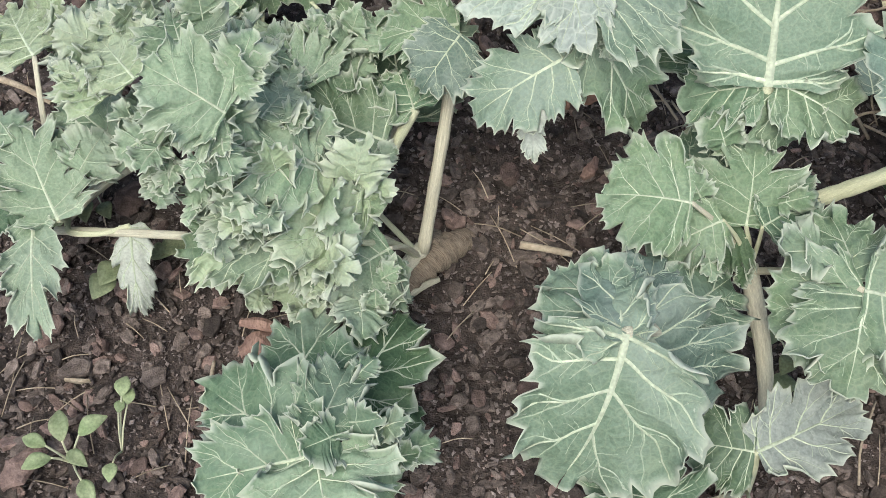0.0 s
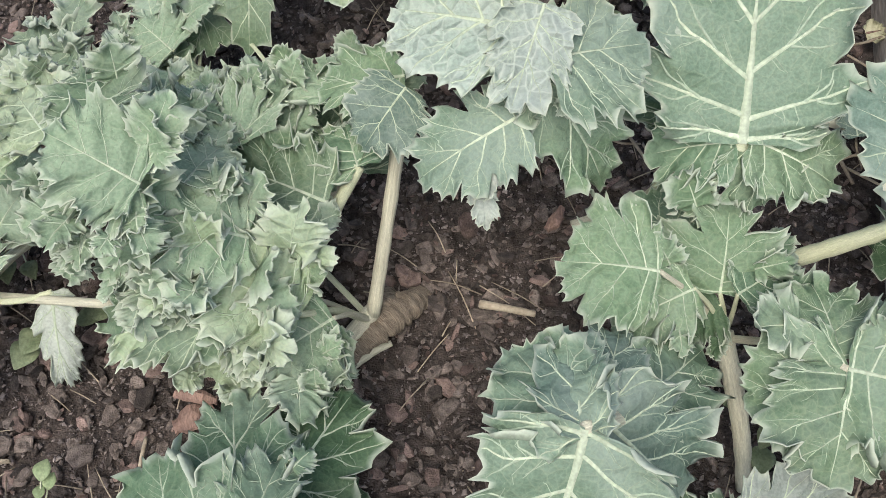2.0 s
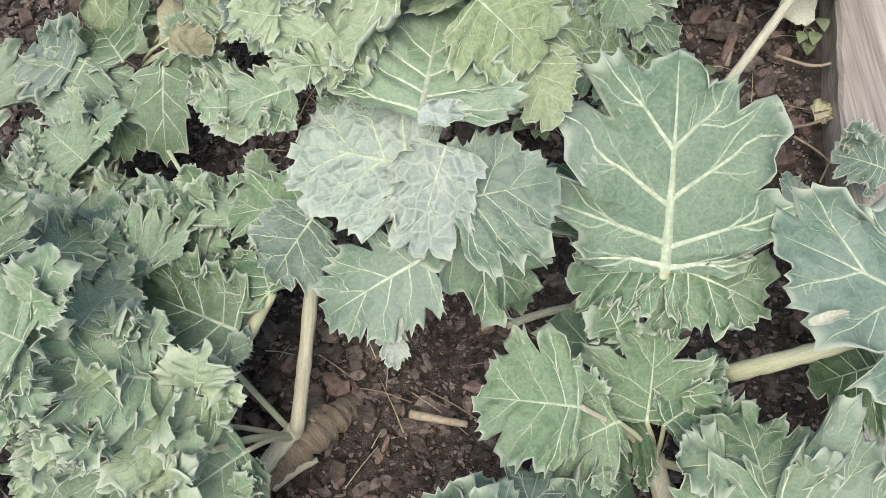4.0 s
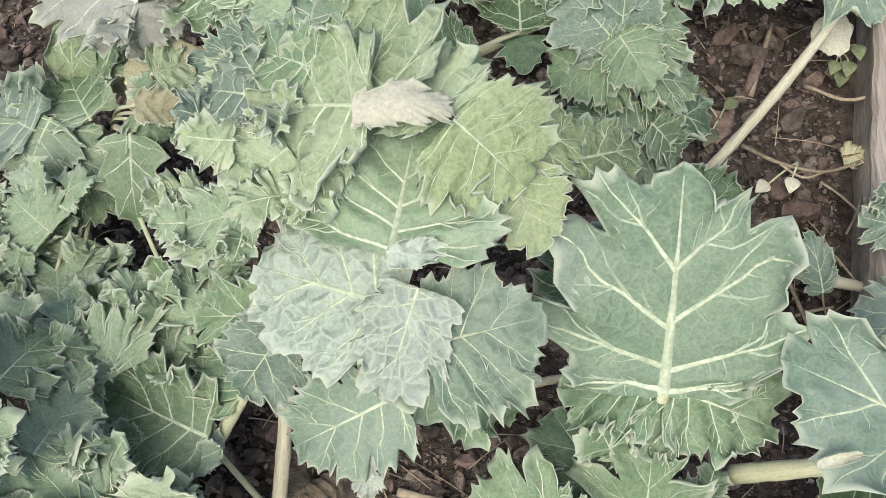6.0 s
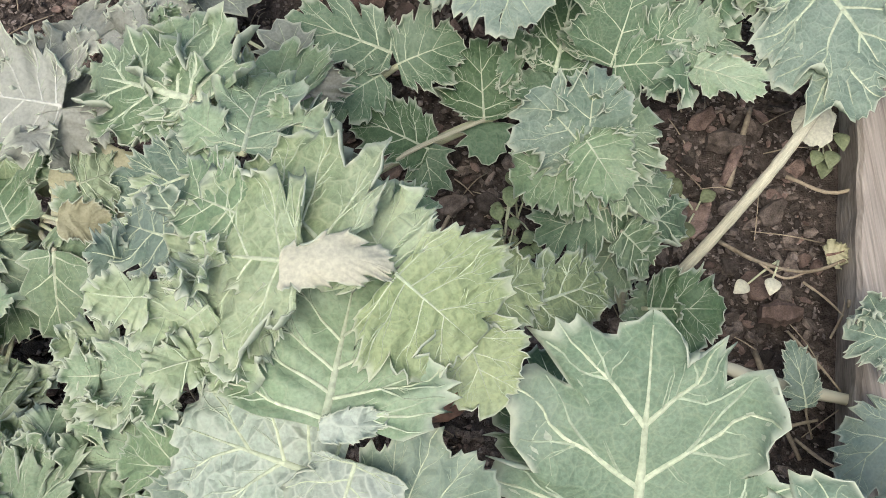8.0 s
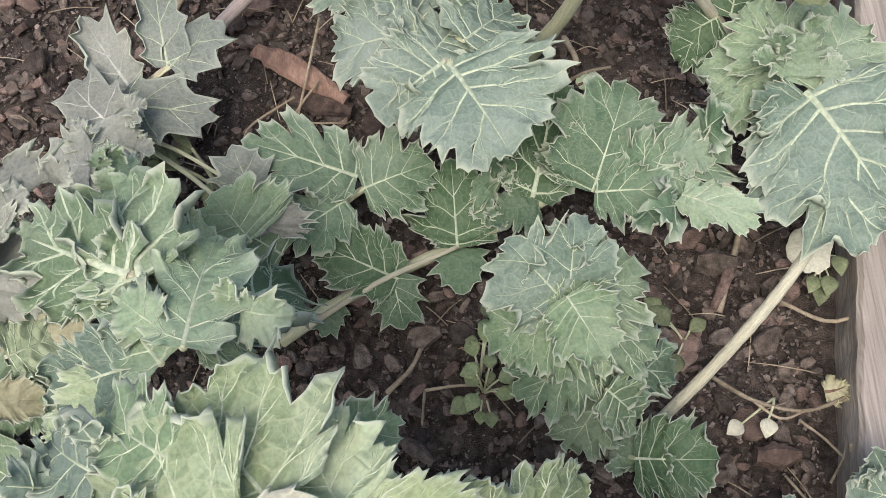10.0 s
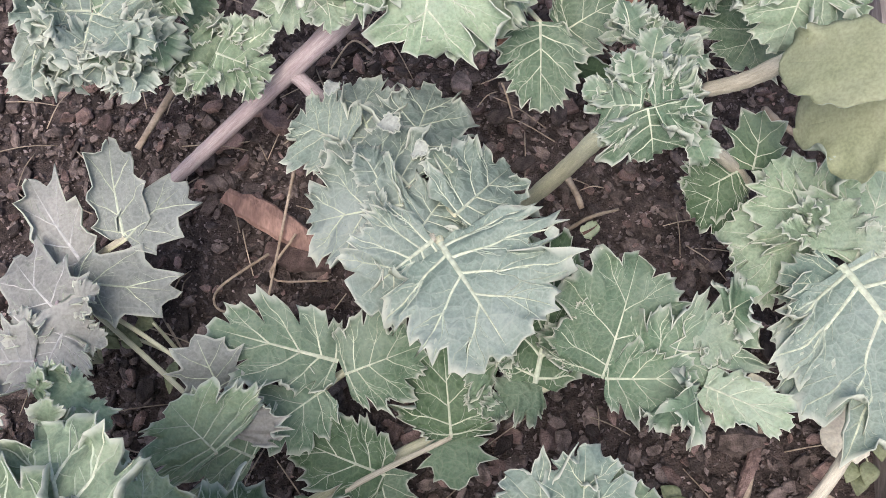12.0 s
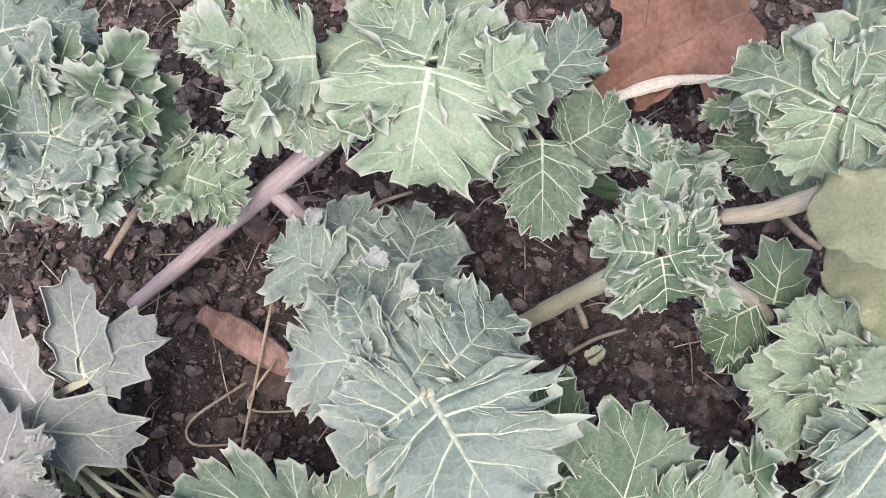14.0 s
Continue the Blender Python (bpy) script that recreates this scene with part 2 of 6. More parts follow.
def tube(points, r0, r1, sides=10, groove=0.0, knots=0.0, seed=0, steps=8):
    """Verts and faces of a round, tapered stalk; groove flattens its upper side, knots swells it unevenly."""
    p = smooth_path(points, steps)
    rng = np.random.RandomState(seed)
    t = unit(np.gradient(p, axis=0))
    up = np.array([0.0, -0.3, 1.0])
    b = unit(np.cross(t, up))
    n = np.cross(b, t)
    rad = np.linspace(r0, r1, len(p)) * (1 + knots * rng.uniform(-1, 1, len(p)))
    verts = []
    for i in range(len(p)):
        for k in range(sides):
            a = 2 * math.pi * k / sides
            lift = math.sin(a)
            if lift > 0:
                lift *= 1 - groove * (1 - abs(math.cos(a))) * 1.4
            verts.append(p[i] + rad[i] * (math.cos(a) * b[i] + lift * n[i]))
    faces = [(i * sides + k, i * sides + (k + 1) % sides, (i + 1) * sides + (k + 1) % sides, (i + 1) * sides + k)
             for i in range(len(p) - 1) for k in range(sides)]
    faces += [tuple(range(sides))[::-1], tuple(range((len(p) - 1) * sides, len(p) * sides))]
    return verts, faces


# ---- kale leaf ----
STYLES = {
    # lobes a side, their depth, teeth a lobe, their length, slow waves, ruffles, roll of the rim in radians, puffing between the ribs, roundness of the lobes
    "palm": (4, 0.17, 3, 0.11, 0.026, 0.014, 0.4, 0.030, 0.45),
    "broad": (4, 0.38, 3, 0.15, 0.048, 0.034, 0.46, 0.030, 0.5),
    "disc": (4, 0.30, 3, 0.13, 0.040, 0.032, 0.46, 0.035, 0.45),
    "curly": (4, 0.54, 4, 0.15, 0.060, 0.062, 0.5, 0.030, 0.5),
    "frill": (4, 0.62, 4, 0.16, 0.070, 0.078, 0.55, 0.025, 0.5),
    "crest": (2, 0.45, 4, 0.22, 0.070, 0.100, 0.4, 0.010, 0.5),
    "oak": (3, 0.10, 1, 0.40, 0.035, 0.012, 0.15, 0.020, 0.9),
    "fold": (4, 0.12, 3, 0.12, 0.040, 0.030, 0.4, 0.010, 0.6),
    "plain": (3, 0.06, 3, 0.03, 0.040, 0.010, 0.3, 0.015, 0.6),
}


class Blade:
    """The surface of one leaf: places on it by side (-1, 1), u round the rim (0 stalk, 1 tip) and v from the midrib (0) to the rim (1)."""

    def __init__(self, base, tip, width, style, roll, arch, bend, cup, seed, ruffle):
        self.rng = r = np.random.RandomState(seed)
        self.lobes, self.depth, self.teeth, self.jag, self.slow, self.quick, self.curl, self.puff, self.soft = STYLES[style]
        self.slow, self.quick, self.curl = self.slow * (0.4 + 0.6 * ruffle), self.quick * ruffle, self.curl * ruffle
        self.base, self.tip, self.width = np.array(base, float), np.array(tip, float), width
        along = self.tip - self.base
        self.length = np.linalg.norm(along)
        self.f = along / self.length
        n = np.array([0.0, -0.32, 0.95])
        n = unit(n - self.f * (n @ self.f))
        s = np.cross(self.f, n)
        c, k = math.cos(radians(roll)), math.sin(radians(roll))
        self.n, self.s = c * n + k * s, c * s - k * n
        self.arch, self.bend, self.cup = arch, bend, cup
        self.first = 0.2 if style == "palm" else 0.13
        self.phase = r.uniform(0, 6.28, (2, 8))
        self.pace = r.uniform(0.8, 1.25, (2, 3))
        self.lobe_size = r.uniform(0.86, 1.12, (2, 14))
        self.notch = r.uniform(0.5, 1.5, (2, 14))
        self.warp = r.uniform(-0.05, 0.05, (2, 2))
        self.tilt = r.uniform(-1, 1, (2, 14)) * max(0.0, self.quick - 0.03) * 2.6
        self.uneven = r.uniform(0.9, 1.1, 2)
        self.rim_u, self.rim_h, self.tips, self.turn_u, self.turn_a = [], [], [], [], []
        for i in (0, 1):
            self.teeth_of(i, r)

    def teeth_of(self, i, r):
        """Uneven pointed teeth along one side: knots of the rim, the tips, and how far each tooth rolls up or under."""
        span = self.lobes + 0.5
        count = int(round(span * self.teeth))
        u = np.linspace(0, 1, 400)
        cuts = np.arange(count + 1) / self.teeth + np.concatenate([[0], r.uniform(-0.22, 0.22, count - 1) / self.teeth, [0]])
        cuts = np.interp(np.clip(cuts, 0, span), self.lobe_at(i, u), u)
        cuts[0], cuts[-1] = 0.0, 1.0
        place, height, tips = [], [], []
        for k in range(count):
            a, b = cuts[k], cuts[k + 1]
            big, lean = r.uniform(0.35, 1.4), r.uniform(0.45, 0.66)
            if k == count - 1:
                big, lean = 1.3, 1.0
            mid = r.uniform(-0.1, 0.1)
            place += [a, a + (b - a) * lean * 0.6, a + (b - a) * lean]
            height += [0.0, big * (mid + 0.34), big]
            if lean < 1:
                place.append(a + (b - a) * (lean + (1 - lean) * 0.5))
                height.append(big * r.uniform(0.15, 0.4))
            tips.append(a + (b - a) * lean)
        if place[-1] < 1.0:
            place.append(1.0)
            height.append(0.5)
        self.rim_u.append(np.array(place))
        self.rim_h.append(np.array(height))
        self.tips.append(np.array(tips))
        roll = r.normal(0.55, 0.6, count) * self.curl
        for k in range(count):
            if r.uniform() < 0.17 * min(1.2, self.curl / 0.4):
                roll[k : k + r.randint(1, 3)] = r.uniform(1.7, 2.9)
        self.turn_u.append(0.5 * (cuts[:-1] + cuts[1:]))
        self.turn_a.append(roll)

    def lobe_at(self, i, u):
        """Which lobe lies at u; they are of uneven width, and the last is shared by both sides."""
        return (self.lobes + 0.5) * (u + self.warp[i][0] * np.sin(2 * math.pi * u) + 0.5 * self.warp[i][1] * np.sin(4 * math.pi * u))

    def lobe_middle(self, side, k):
        u = np.linspace(0, 1, 200)
        return float(np.interp(k + 0.5, self.lobe_at(0 if side < 0 else 1, u), u))

    def midrib(self, m):
        m = np.asarray(m, float)[..., None]
        return (self.base + self.f * self.length * m + self.n * self.length * self.arch * (4 * m * (1 - m) - 0.8 * m**2)
                + self.s * self.length * self.bend * 4 * m * (1 - m))

    def place(self, side, u, v):
        u, v = np.broadcast_arrays(np.asarray(u, float), np.asarray(v, float))
        i = 0 if side < 0 else 1
        phi = self.first * math.pi + (1 - self.first) * math.pi * u
        ex = 0.47 - 0.53 * np.cos(phi)
        ey = np.abs(np.sin(phi)) ** 0.8 * (0.5 + 0.07 * np.cos(phi)) * self.width / self.length * self.uneven[i]
        ey = np.where(u > 0.999, 0.0, ey)
        ox = np.clip(ex, 0, 1) * (0.4 + 0.45 * u**3)
        q = self.lobe_at(i, u)
        which = np.clip(np.floor(q).astype(int), 0, 13)
        dip = (1 - np.abs(np.sin(math.pi * q))) ** (1 / self.soft)
        cut = np.minimum(self.depth * self.notch[i][np.clip(np.round(q).astype(int), 0, 13)], 0.62) * dip * np.clip(u / 0.06, 0, 1)
        mod = (1 + 0.25 * self.depth - cut) * (1 + (self.lobe_size[i][which] - 1) * (1 - dip))
        mod = mod + self.jag * (np.interp(u, self.rim_u[i], self.rim_h[i]) - 0.35)
        k = v * (1 + (mod - 1) * v**1.8)
        # single teeth roll up or under at the rim
        turn = np.interp(u, self.turn_u[i], self.turn_a[i])
        turn = np.where(np.abs(turn) < 0.02, 0.02, turn)
        start = 0.68
        reach = np.hypot((ex - ox), ey) * self.length * mod
        over = np.clip((v - start) / (1 - start), 0, 1)
        angle = turn * over
        rolled = start + (1 - start) * np.sin(angle) / turn
        k = np.where(over > 0, k / np.maximum(v, 1e-6) * rolled, k)
        lift = (1 - start) * reach * (1 - np.cos(angle)) / turn
        # the rim is longer than its place: it stands in waves, finer ones further out
        edge = np.clip((v - 0.2) / 0.8, 0, 1)
        one = 2 * math.pi * 0.62 * self.pace[i][0] * q + self.phase[i][0] + 0.9 * np.sin(4 * u + self.phase[i][1])
        two = 2 * math.pi * 1.15 * self.pace[i][1] * q + self.phase[i][2] + 1.3 * np.sin(9 * u + self.phase[i][3]) + 0.8 * v
        much = 0.65 + 0.5 * np.sin(6 * self.pace[i][2] * u + self.phase[i][4])
        w = min(self.width, self.length * 1.3)
        rise = lift + w * (self.slow * edge**1.7 * np.sin(one) + self.quick * much * edge**2.6 * np.sin(two))
        three = 2 * math.pi * 2.7 * self.pace[i][2] * q + self.phase[i][6] + 1.1 * np.sin(17 * u + self.phase[i][7])
        rise = rise + w * (0.35 * self.quick * edge**4 * np.sin(three) + self.tilt[i][which] * (1 - dip) * edge**1.3)
        slide = w * self.quick * much * 0.45 * edge**3 * np.cos(two + 0.6)
        x = ox + (ex - ox) * k
        y = ey * k
        bend = self.phase[i]
        x = x + 0.016 * v * np.sin(15 * y + 4 * x + bend[1]) * (1 - u**6)
        y = y + ey * v * (0.05 * np.sin(12 * x + bend[3]) + 0.035 * np.sin(27 * x + 5 * v + bend[6])) * (1 - u**6)
        m = ox + (ex - ox) * np.minimum(k, 1.0) * 0.9
        rise = rise + self.cup * self.width * v**2 * np.sqrt(np.clip(u * 1.5, 0, 1))
        rise = rise + self.puff * w * np.cos(math.pi * q) ** 2 * np.sin(math.pi * np.clip(v, 0, 1)) * (0.7 + 0.3 * np.sin(14 * v + self.phase[i][5]))
        rise = rise + 0.02 * w * v * np.sin(17 * x + 9 * y + bend[0]) * np.sin(21 * y - 6 * x + bend[2])
        p = self.midrib(m)
        p = p + self.f * ((x - m) * self.length + slide * np.sin(phi))[..., None]
        p = p + self.s * (side * (y * self.length + slide * np.cos(phi) * 0.6 * (u < 0.98)))[..., None]
        p = p + self.n * rise[..., None]
        self.flat = np.stack([x * self.length, side * y * self.length], -1)
        return p

    def normal(self, side, u, v):
        e = 0.01
        a = self.place(side, np.clip(u + e, 0, 1), v) - self.place(side, np.clip(u - e, 0, 1), v)
        b = self.place(side, u, np.clip(v + e, 0, 1)) - self.place(side, u, np.clip(v - e, 0, 1))
        n = unit(np.cross(a, b))
        return n * np.where((n @ self.n) < 0, -1.0, 1.0)[..., None]


def ridge(p, n, r):
    """A raised vein along p: a low ridge of three lines."""
    t = unit(np.gradient(p, axis=0))
    b = unit(np.cross(t, n))
    r = r[:, None]
    return np.concatenate([p - b * r - n * 0.0004, p + n * (r * 0.55 + 0.0003) - b * r * 0.45, p + n * (r * 0.55 + 0.0003) + b * r * 0.45, p + b * r - n * 0.0004], 1).reshape(-1, 3)


def kale_leaf(plant, base, tip, width, tone="green", style="broad", roll=0.0, arch=0.06, bend=0.0, cup=0.0, stalk=None,
              thick=0.0055, seed=0, ruffle=1.0, holes=0, crest=None, label=""):
    """One leaf: the blade with its two faces, the raised ribs and the stalk that joins it to the plant."""
    blade = Blade(base, tip, width, style, roll, arch, bend, cup, seed, ruffle)
    thick *= min(1.3, max(0.45, blade.length / 0.13))
    verts, uvs, faces, index, rims = [], [], [], [], []
    rng = np.random.RandomState(seed + 77)
    gaps = [(rng.choice((-1, 1)), rng.uniform(0.25, 0.8), rng.uniform(0.45, 0.85), rng.uniform(0.012, 0.028), rng.uniform(0.07, 0.13)) for _ in range(holes)]

    def sheet(b, rows, gaps, shift, pale=0.0):
        """Both faces and the rim of one blade, added to the leaf."""
        vs = np.linspace(0, 1, rows + 1) ** 0.8
        for side in (-1, 1):
            us = b.rim_u[0 if side < 0 else 1]
            cols = len(us) - 1
            count = sum(len(a) for a in verts)
            gu, gv = np.meshgrid(us, vs, indexing="ij")
            p = b.place(side, gu, gv)
            flat = b.flat + shift
            n = unit(np.cross(np.gradient(p, axis=0), np.gradient(p, axis=1))) * (1.0 if side > 0 else -1.0)
            n = np.where(((n @ b.n).mean() < 0), -n, n)
            size = (cols + 1) * (rows + 1)
            verts.extend([p.reshape(-1, 3), (p - n * 0.0007).reshape(-1, 3)])
            uvs.extend([flat.reshape(-1, 2)] * 2)
            rims.extend([np.maximum(np.clip((gv - 0.86) / 0.14, 0, 1) * (style != "plain"), pale * np.clip((gv - 0.35) / 0.65, 0, 1)).ravel()] * 2)
            i, j = np.meshgrid(np.arange(cols), np.arange(rows), indexing="ij")
            keep = np.ones(i.shape, bool)
            um, vm = 0.5 * (us[i] + us[i + 1]), 0.5 * (vs[j] + vs[j + 1])
            for g in gaps:
                if g[0] == side:
                    keep &= ((um - g[1]) / g[3]) ** 2 + ((vm - g[2]) / g[4]) ** 2 >= 1
            a = (count + i * (rows + 1) + j)[keep]
            top = np.stack([a, a + rows + 1, a + rows + 2, a + 1], 1)
            a = count + np.arange(cols) * (rows + 1) + rows
            rim = np.stack([a, a + rows + 1, a + rows + 1 + size, a + size], 1)
            if side < 0:
                top, rim = top[:, ::-1], rim[:, ::-1]
            faces.extend([top, top[:, ::-1] + size, rim])
            index.extend([0] * len(top) + [1] * (len(top) + len(rim)))

    shift = np.array([seed * 0.37 % 3, seed * 0.61 % 3])
    pale = {"curly": 0.45, "frill": 0.55}.get(style, 0.0)
    sheet(blade, 9 if blade.length > 0.06 else 7, gaps, shift, pale)
    crests = {"curly": 3, "frill": 6}.get(style, 0) if crest is None else int(0.6 * crest)
    small_ribs = []
    for k in range(crests):
        side, u, v = rng.choice((-1, 1)), rng.uniform(0.02, 0.97), rng.uniform(0.5, 0.9)
        foot, out = blade.place(side, u, v), blade.place(side, u, min(1, v + 0.25))
        way = unit(unit(out - foot) + 0.55 * rng.uniform(-1, 1) * blade.f + blade.n * rng.uniform(0.0, 0.45))
        long = width * rng.uniform(0.3, 0.5)
        small = Blade(foot, foot + way * long, long * rng.uniform(0.9, 1.4), "crest", rng.uniform(-30, 30), 0.08, 0.0, rng.uniform(-0.1, 0.2), seed * 31 + k, 1.0)
        sheet(small, 3, [], shift + 0.1 * k, pale * 1.3)
        small_ribs.append(small)
    leaf = mesh_object("leaf", np.concatenate(verts), np.concatenate(faces), [TONES[tone], UNDER], plant, label, True, index, np.concatenate(uvs))
    leaf.data.attributes.new("rim", "FLOAT", "POINT").data.foreach_set("value", np.concatenate(rims))
    # ribs: the midrib, a side rib to each lobe, and forks that run out to the teeth
    rv, rf, kinds = [], [], []

    def rib(p, n, r, kind=0):
        start = sum(len(a) for a in rv)
        rv.append(ridge(p, n, r))
        kinds.extend([kind] * (3 * len(p) - 3))
        a = (start + 4 * np.arange(len(p) - 1)[:, None] + np.arange(3)[None]).ravel()
        rf.append(np.stack([a, a + 1, a + 5, a + 4], 1))

    def vein(side, u0, v0, u1, v1, r0, r1, count, sway, kind=0):
        """A curved vein over the blade from one place to another."""
        s = np.linspace(0, 1, count)
        uu = np.clip(u0 + (u1 - u0) * s**1.1 + sway * np.sin(math.pi * s) + (0.006 + 0.004 * (count > 9)) * np.sin(11 * s + rng.uniform(0, 6)) * s, 0.004, 0.996)
        vv = v0 + (v1 - v0) * s
        rib(blade.place(side, uu, vv), blade.normal(side, uu, np.clip(vv, 0.03, 0.97)), np.linspace(r0, r1, count), kind)
        return uu, vv

    m = np.linspace(0.0, 0.97, 26)
    rib(blade.midrib(m), np.repeat(blade.n[None], 26, 0), np.linspace(1, 0.14, 26) ** 1.2 * thick * 0.5)
    broad = max(0.00065, thick * 0.27) * (0.75 if pale else 1.0)
    for side in (-1, 1):
        i = 0 if side < 0 else 1
        for k in range(blade.lobes):
            uc = blade.lobe_middle(side, k) + rng.uniform(-0.012, 0.012)
            wide = broad * (1.0 - 0.09 * k)
            end = blade.tips[i][np.argmin(np.abs(blade.tips[i] - uc))]
            uu, vv = vein(side, uc, 0.0, end, 0.96, wide, wide * 0.3, 11, rng.uniform(-0.012, 0.012))
            half = 0.5 / (blade.lobes + 0.5)
            for tip_u in blade.tips[i]:
                far = abs(tip_u - uc) / half
                if tip_u == end or far > 1.1:
                    continue
                v0 = np.clip(0.66 - 0.3 * far + rng.uniform(-0.09, 0.09), 0.12, 0.75)
                from_u = np.interp(v0, vv, uu)
                r0 = wide * (1 - 0.4 * v0) * 0.76
                fu, fv = vein(side, from_u, v0, tip_u, rng.uniform(0.86, 0.94), r0, r0 * 0.35, 7, (tip_u - from_u) * rng.uniform(0.12, 0.3), 1)
            if blade.length > 0.055:
                for v0 in np.sort(rng.uniform(0.12, 0.72, 5)):
                    from_u, r0 = np.interp(v0, vv, uu), wide * 0.26
                    way = rng.choice((-1, 1)) * half * rng.uniform(0.6, 1.1)
                    vein(side, from_u, v0, from_u + way, min(0.92, v0 + rng.uniform(0.1, 0.26)), r0, r0 * 0.6, 4, way * 0.1, 1)
    for small in small_ribs:
        rib(small.midrib(np.linspace(0.02, 0.85, 9)), np.repeat(small.n[None], 9, 0), np.linspace(0.0009, 0.0003, 9))
        for side in (-1, 1):
            v = np.linspace(0.0, 0.85, 6)
            rib(small.place(side, 0.45, v), small.normal(side, 0.45 + 0 * v, np.clip(v, 0.03, 0.97)), np.linspace(0.0006, 0.00025, 6), 1)
    if blade.length > 0.04 and tone not in ("cream", "tan", "olive") and style != "fold":
        mesh_object("ribs", np.concatenate(rv), np.concatenate(rf), [RIB_MAUVE if tone == "mauve" else RIB, VEINLET[tone]], leaf, "pale raised ribs and veins", True, kinds)
    if stalk is not None:
        path = [*stalk, blade.base]
        v, f = tube(path, thick * 0.9, thick * 0.62, 10, 0.35, 0.02, seed)
        mesh_object("leaf_stalk", v, f, [STALK_MAUVE if tone == "mauve" else (STALK_PALE if seed % 3 == 0 else STALK)], leaf, "pale fleshy leaf stalk", uv=tube_uv(len(v), 10))
    return leaf


def kale_plant(label):
    plant = new("kale_plant")
    return tagged(plant, label, "kale plant", "kale plants in the bed")


def stem(plant, points, r0, r1, material=None, seed=1, knots=0.06, label="", name="stem"):
    v, f = tube(points, r0, r1, 12, 0.0, knots, seed)
    return mesh_object(name, v, f, [material or WOODY], plant, label, uv=tube_uv(len(v), 12))


def crook(plant, points, r):
    """The bent, wrinkled foot of an old stem: rings of leaf scars stand out along it."""
    p = smooth_path(points, 12)
    rng = np.random.RandomState(4)
    t = unit(np.gradient(p, axis=0))
    b = unit(np.cross(t, (0.0, -0.3, 1.0)))
    n = np.cross(b, t)
    verts = []
    for i in range(len(p)):
        s = i / (len(p) - 1)
        ring = 1 + 0.12 * math.sin(i * 1.57) + rng.uniform(-0.07, 0.07)
        rad = r * (0.8 + 0.35 * math.sin(math.pi * min(1.0, s * 1.25))) * (1 - 0.45 * max(0.0, s - 0.6) / 0.4) * ring
        for k in range(14):
            a = 2 * math.pi * k / 14
            verts.append(p[i] + rad * (1 + 0.08 * math.sin(3 * a + i)) * (math.cos(a) * b[i] + 0.8 * math.sin(a) * n[i]))
    faces = [(i * 14 + k, i * 14 + (k + 1) % 14, (i + 1) * 14 + (k + 1) % 14, (i + 1) * 14 + k) for i in range(len(p) - 1) for k in range(14)]
    faces += [tuple(range(14))[::-1], tuple(range(len(verts) - 14, len(verts)))]
    return mesh_object("crown", verts, faces, [WOODY], plant, "bent woody crown ringed with leaf scars", uv=tube_uv(len(verts), 14) * (0.6, 3.2))


# ---- ground ----
def ground_height(x, y):
    near = 1.0 if -2 < x < 2 and -1.5 < y < 3 else 0.0
    a = noise.noise(Vector((x * 3.1, y * 3.1, 0.3))) * 0.010 + noise.noise(Vector((x * 11, y * 11, 1.7))) * 0.006
    return near * (a + noise.noise(Vector((x * 38, y * 38, 4.1))) * 0.004) - 0.004


def ground():
    xs = np.concatenate([[-60, -12, -3], np.linspace(-1.0, 1.2, 150), [3, 12, 60]])
    ys = np.concatenate([[-60, -12, -2], np.linspace(-0.3, 2.4, 180), [4, 12, 60]])
    verts = [(x, y, ground_height(x, y)) for x in xs for y in ys]
    k = len(ys)
    faces = [(i * k + j, (i + 1) * k + j, (i + 1) * k + j + 1, i * k + j + 1) for i in range(len(xs) - 1) for j in range(k - 1)]
    return tagged(mesh_object("ground", verts, faces, [SOIL]), "dark crumbly garden soil covered with bark mulch", "soil", kind="structure")


soil = ground()


# ---- kale plants, leaf by leaf ----
curly_kale = kale_plant("sprawling curly kale with frilled green leaves on long pale stalks")
crook(curly_kale, [(0.104, 0.674, -0.004), (0.089, 0.653, 0.016), (0.069, 0.629, 0.028), (0.049, 0.611, 0.022), (0.022, 0.589, 0.002)], 0.0125)
stem(curly_kale, [(0.066, 0.673, -0.010), (0.070, 0.655, 0.014), (0.064, 0.640, 0.030)], .014, .012, WOODY, 0, label="brown woody foot of the stem")
stem(curly_kale, [(0.074, 0.616, 0.012), (0.056, 0.608, 0.012), (0.033, 0.596, 0.004)], .003, .007, STALK_PALE, 2, label="flattened dry leaf base")
stem(curly_kale, [(0.013, 0.591, 0.006), (0.035, 0.615, 0.024), (0.058, 0.636, 0.040)], .007, .009, STALK_PALE, 0, label="pale fibrous side stem")
kale_leaf(curly_kale, (-0.030, 0.621, 0.200), (-0.109, 0.612, 0.249), 0.098, "pale", "frill", seed=1, arch=.08)
kale_leaf(curly_kale, (0.006, 0.584, 0.140), (-0.073, 0.597, 0.209), 0.106, "yellow", "frill", seed=2, stalk=[(0.056, 0.631, 0.030)])
kale_leaf(curly_kale, (0.030, 0.590, 0.120), (-0.031, 0.540, 0.130), 0.100, "pale", "frill", seed=3, stalk=[(0.056, 0.631, 0.030)])
kale_leaf(curly_kale, (-0.046, 0.578, 0.160), (-0.155, 0.578, 0.139), 0.090, "light", "broad", seed=4, ruffle=1.6, arch=.1)
kale_leaf(curly_kale, (-0.090, 0.612, 0.290), (-0.146, 0.628, 0.329), 0.081, "pale", "curly", seed=5, crest=5)
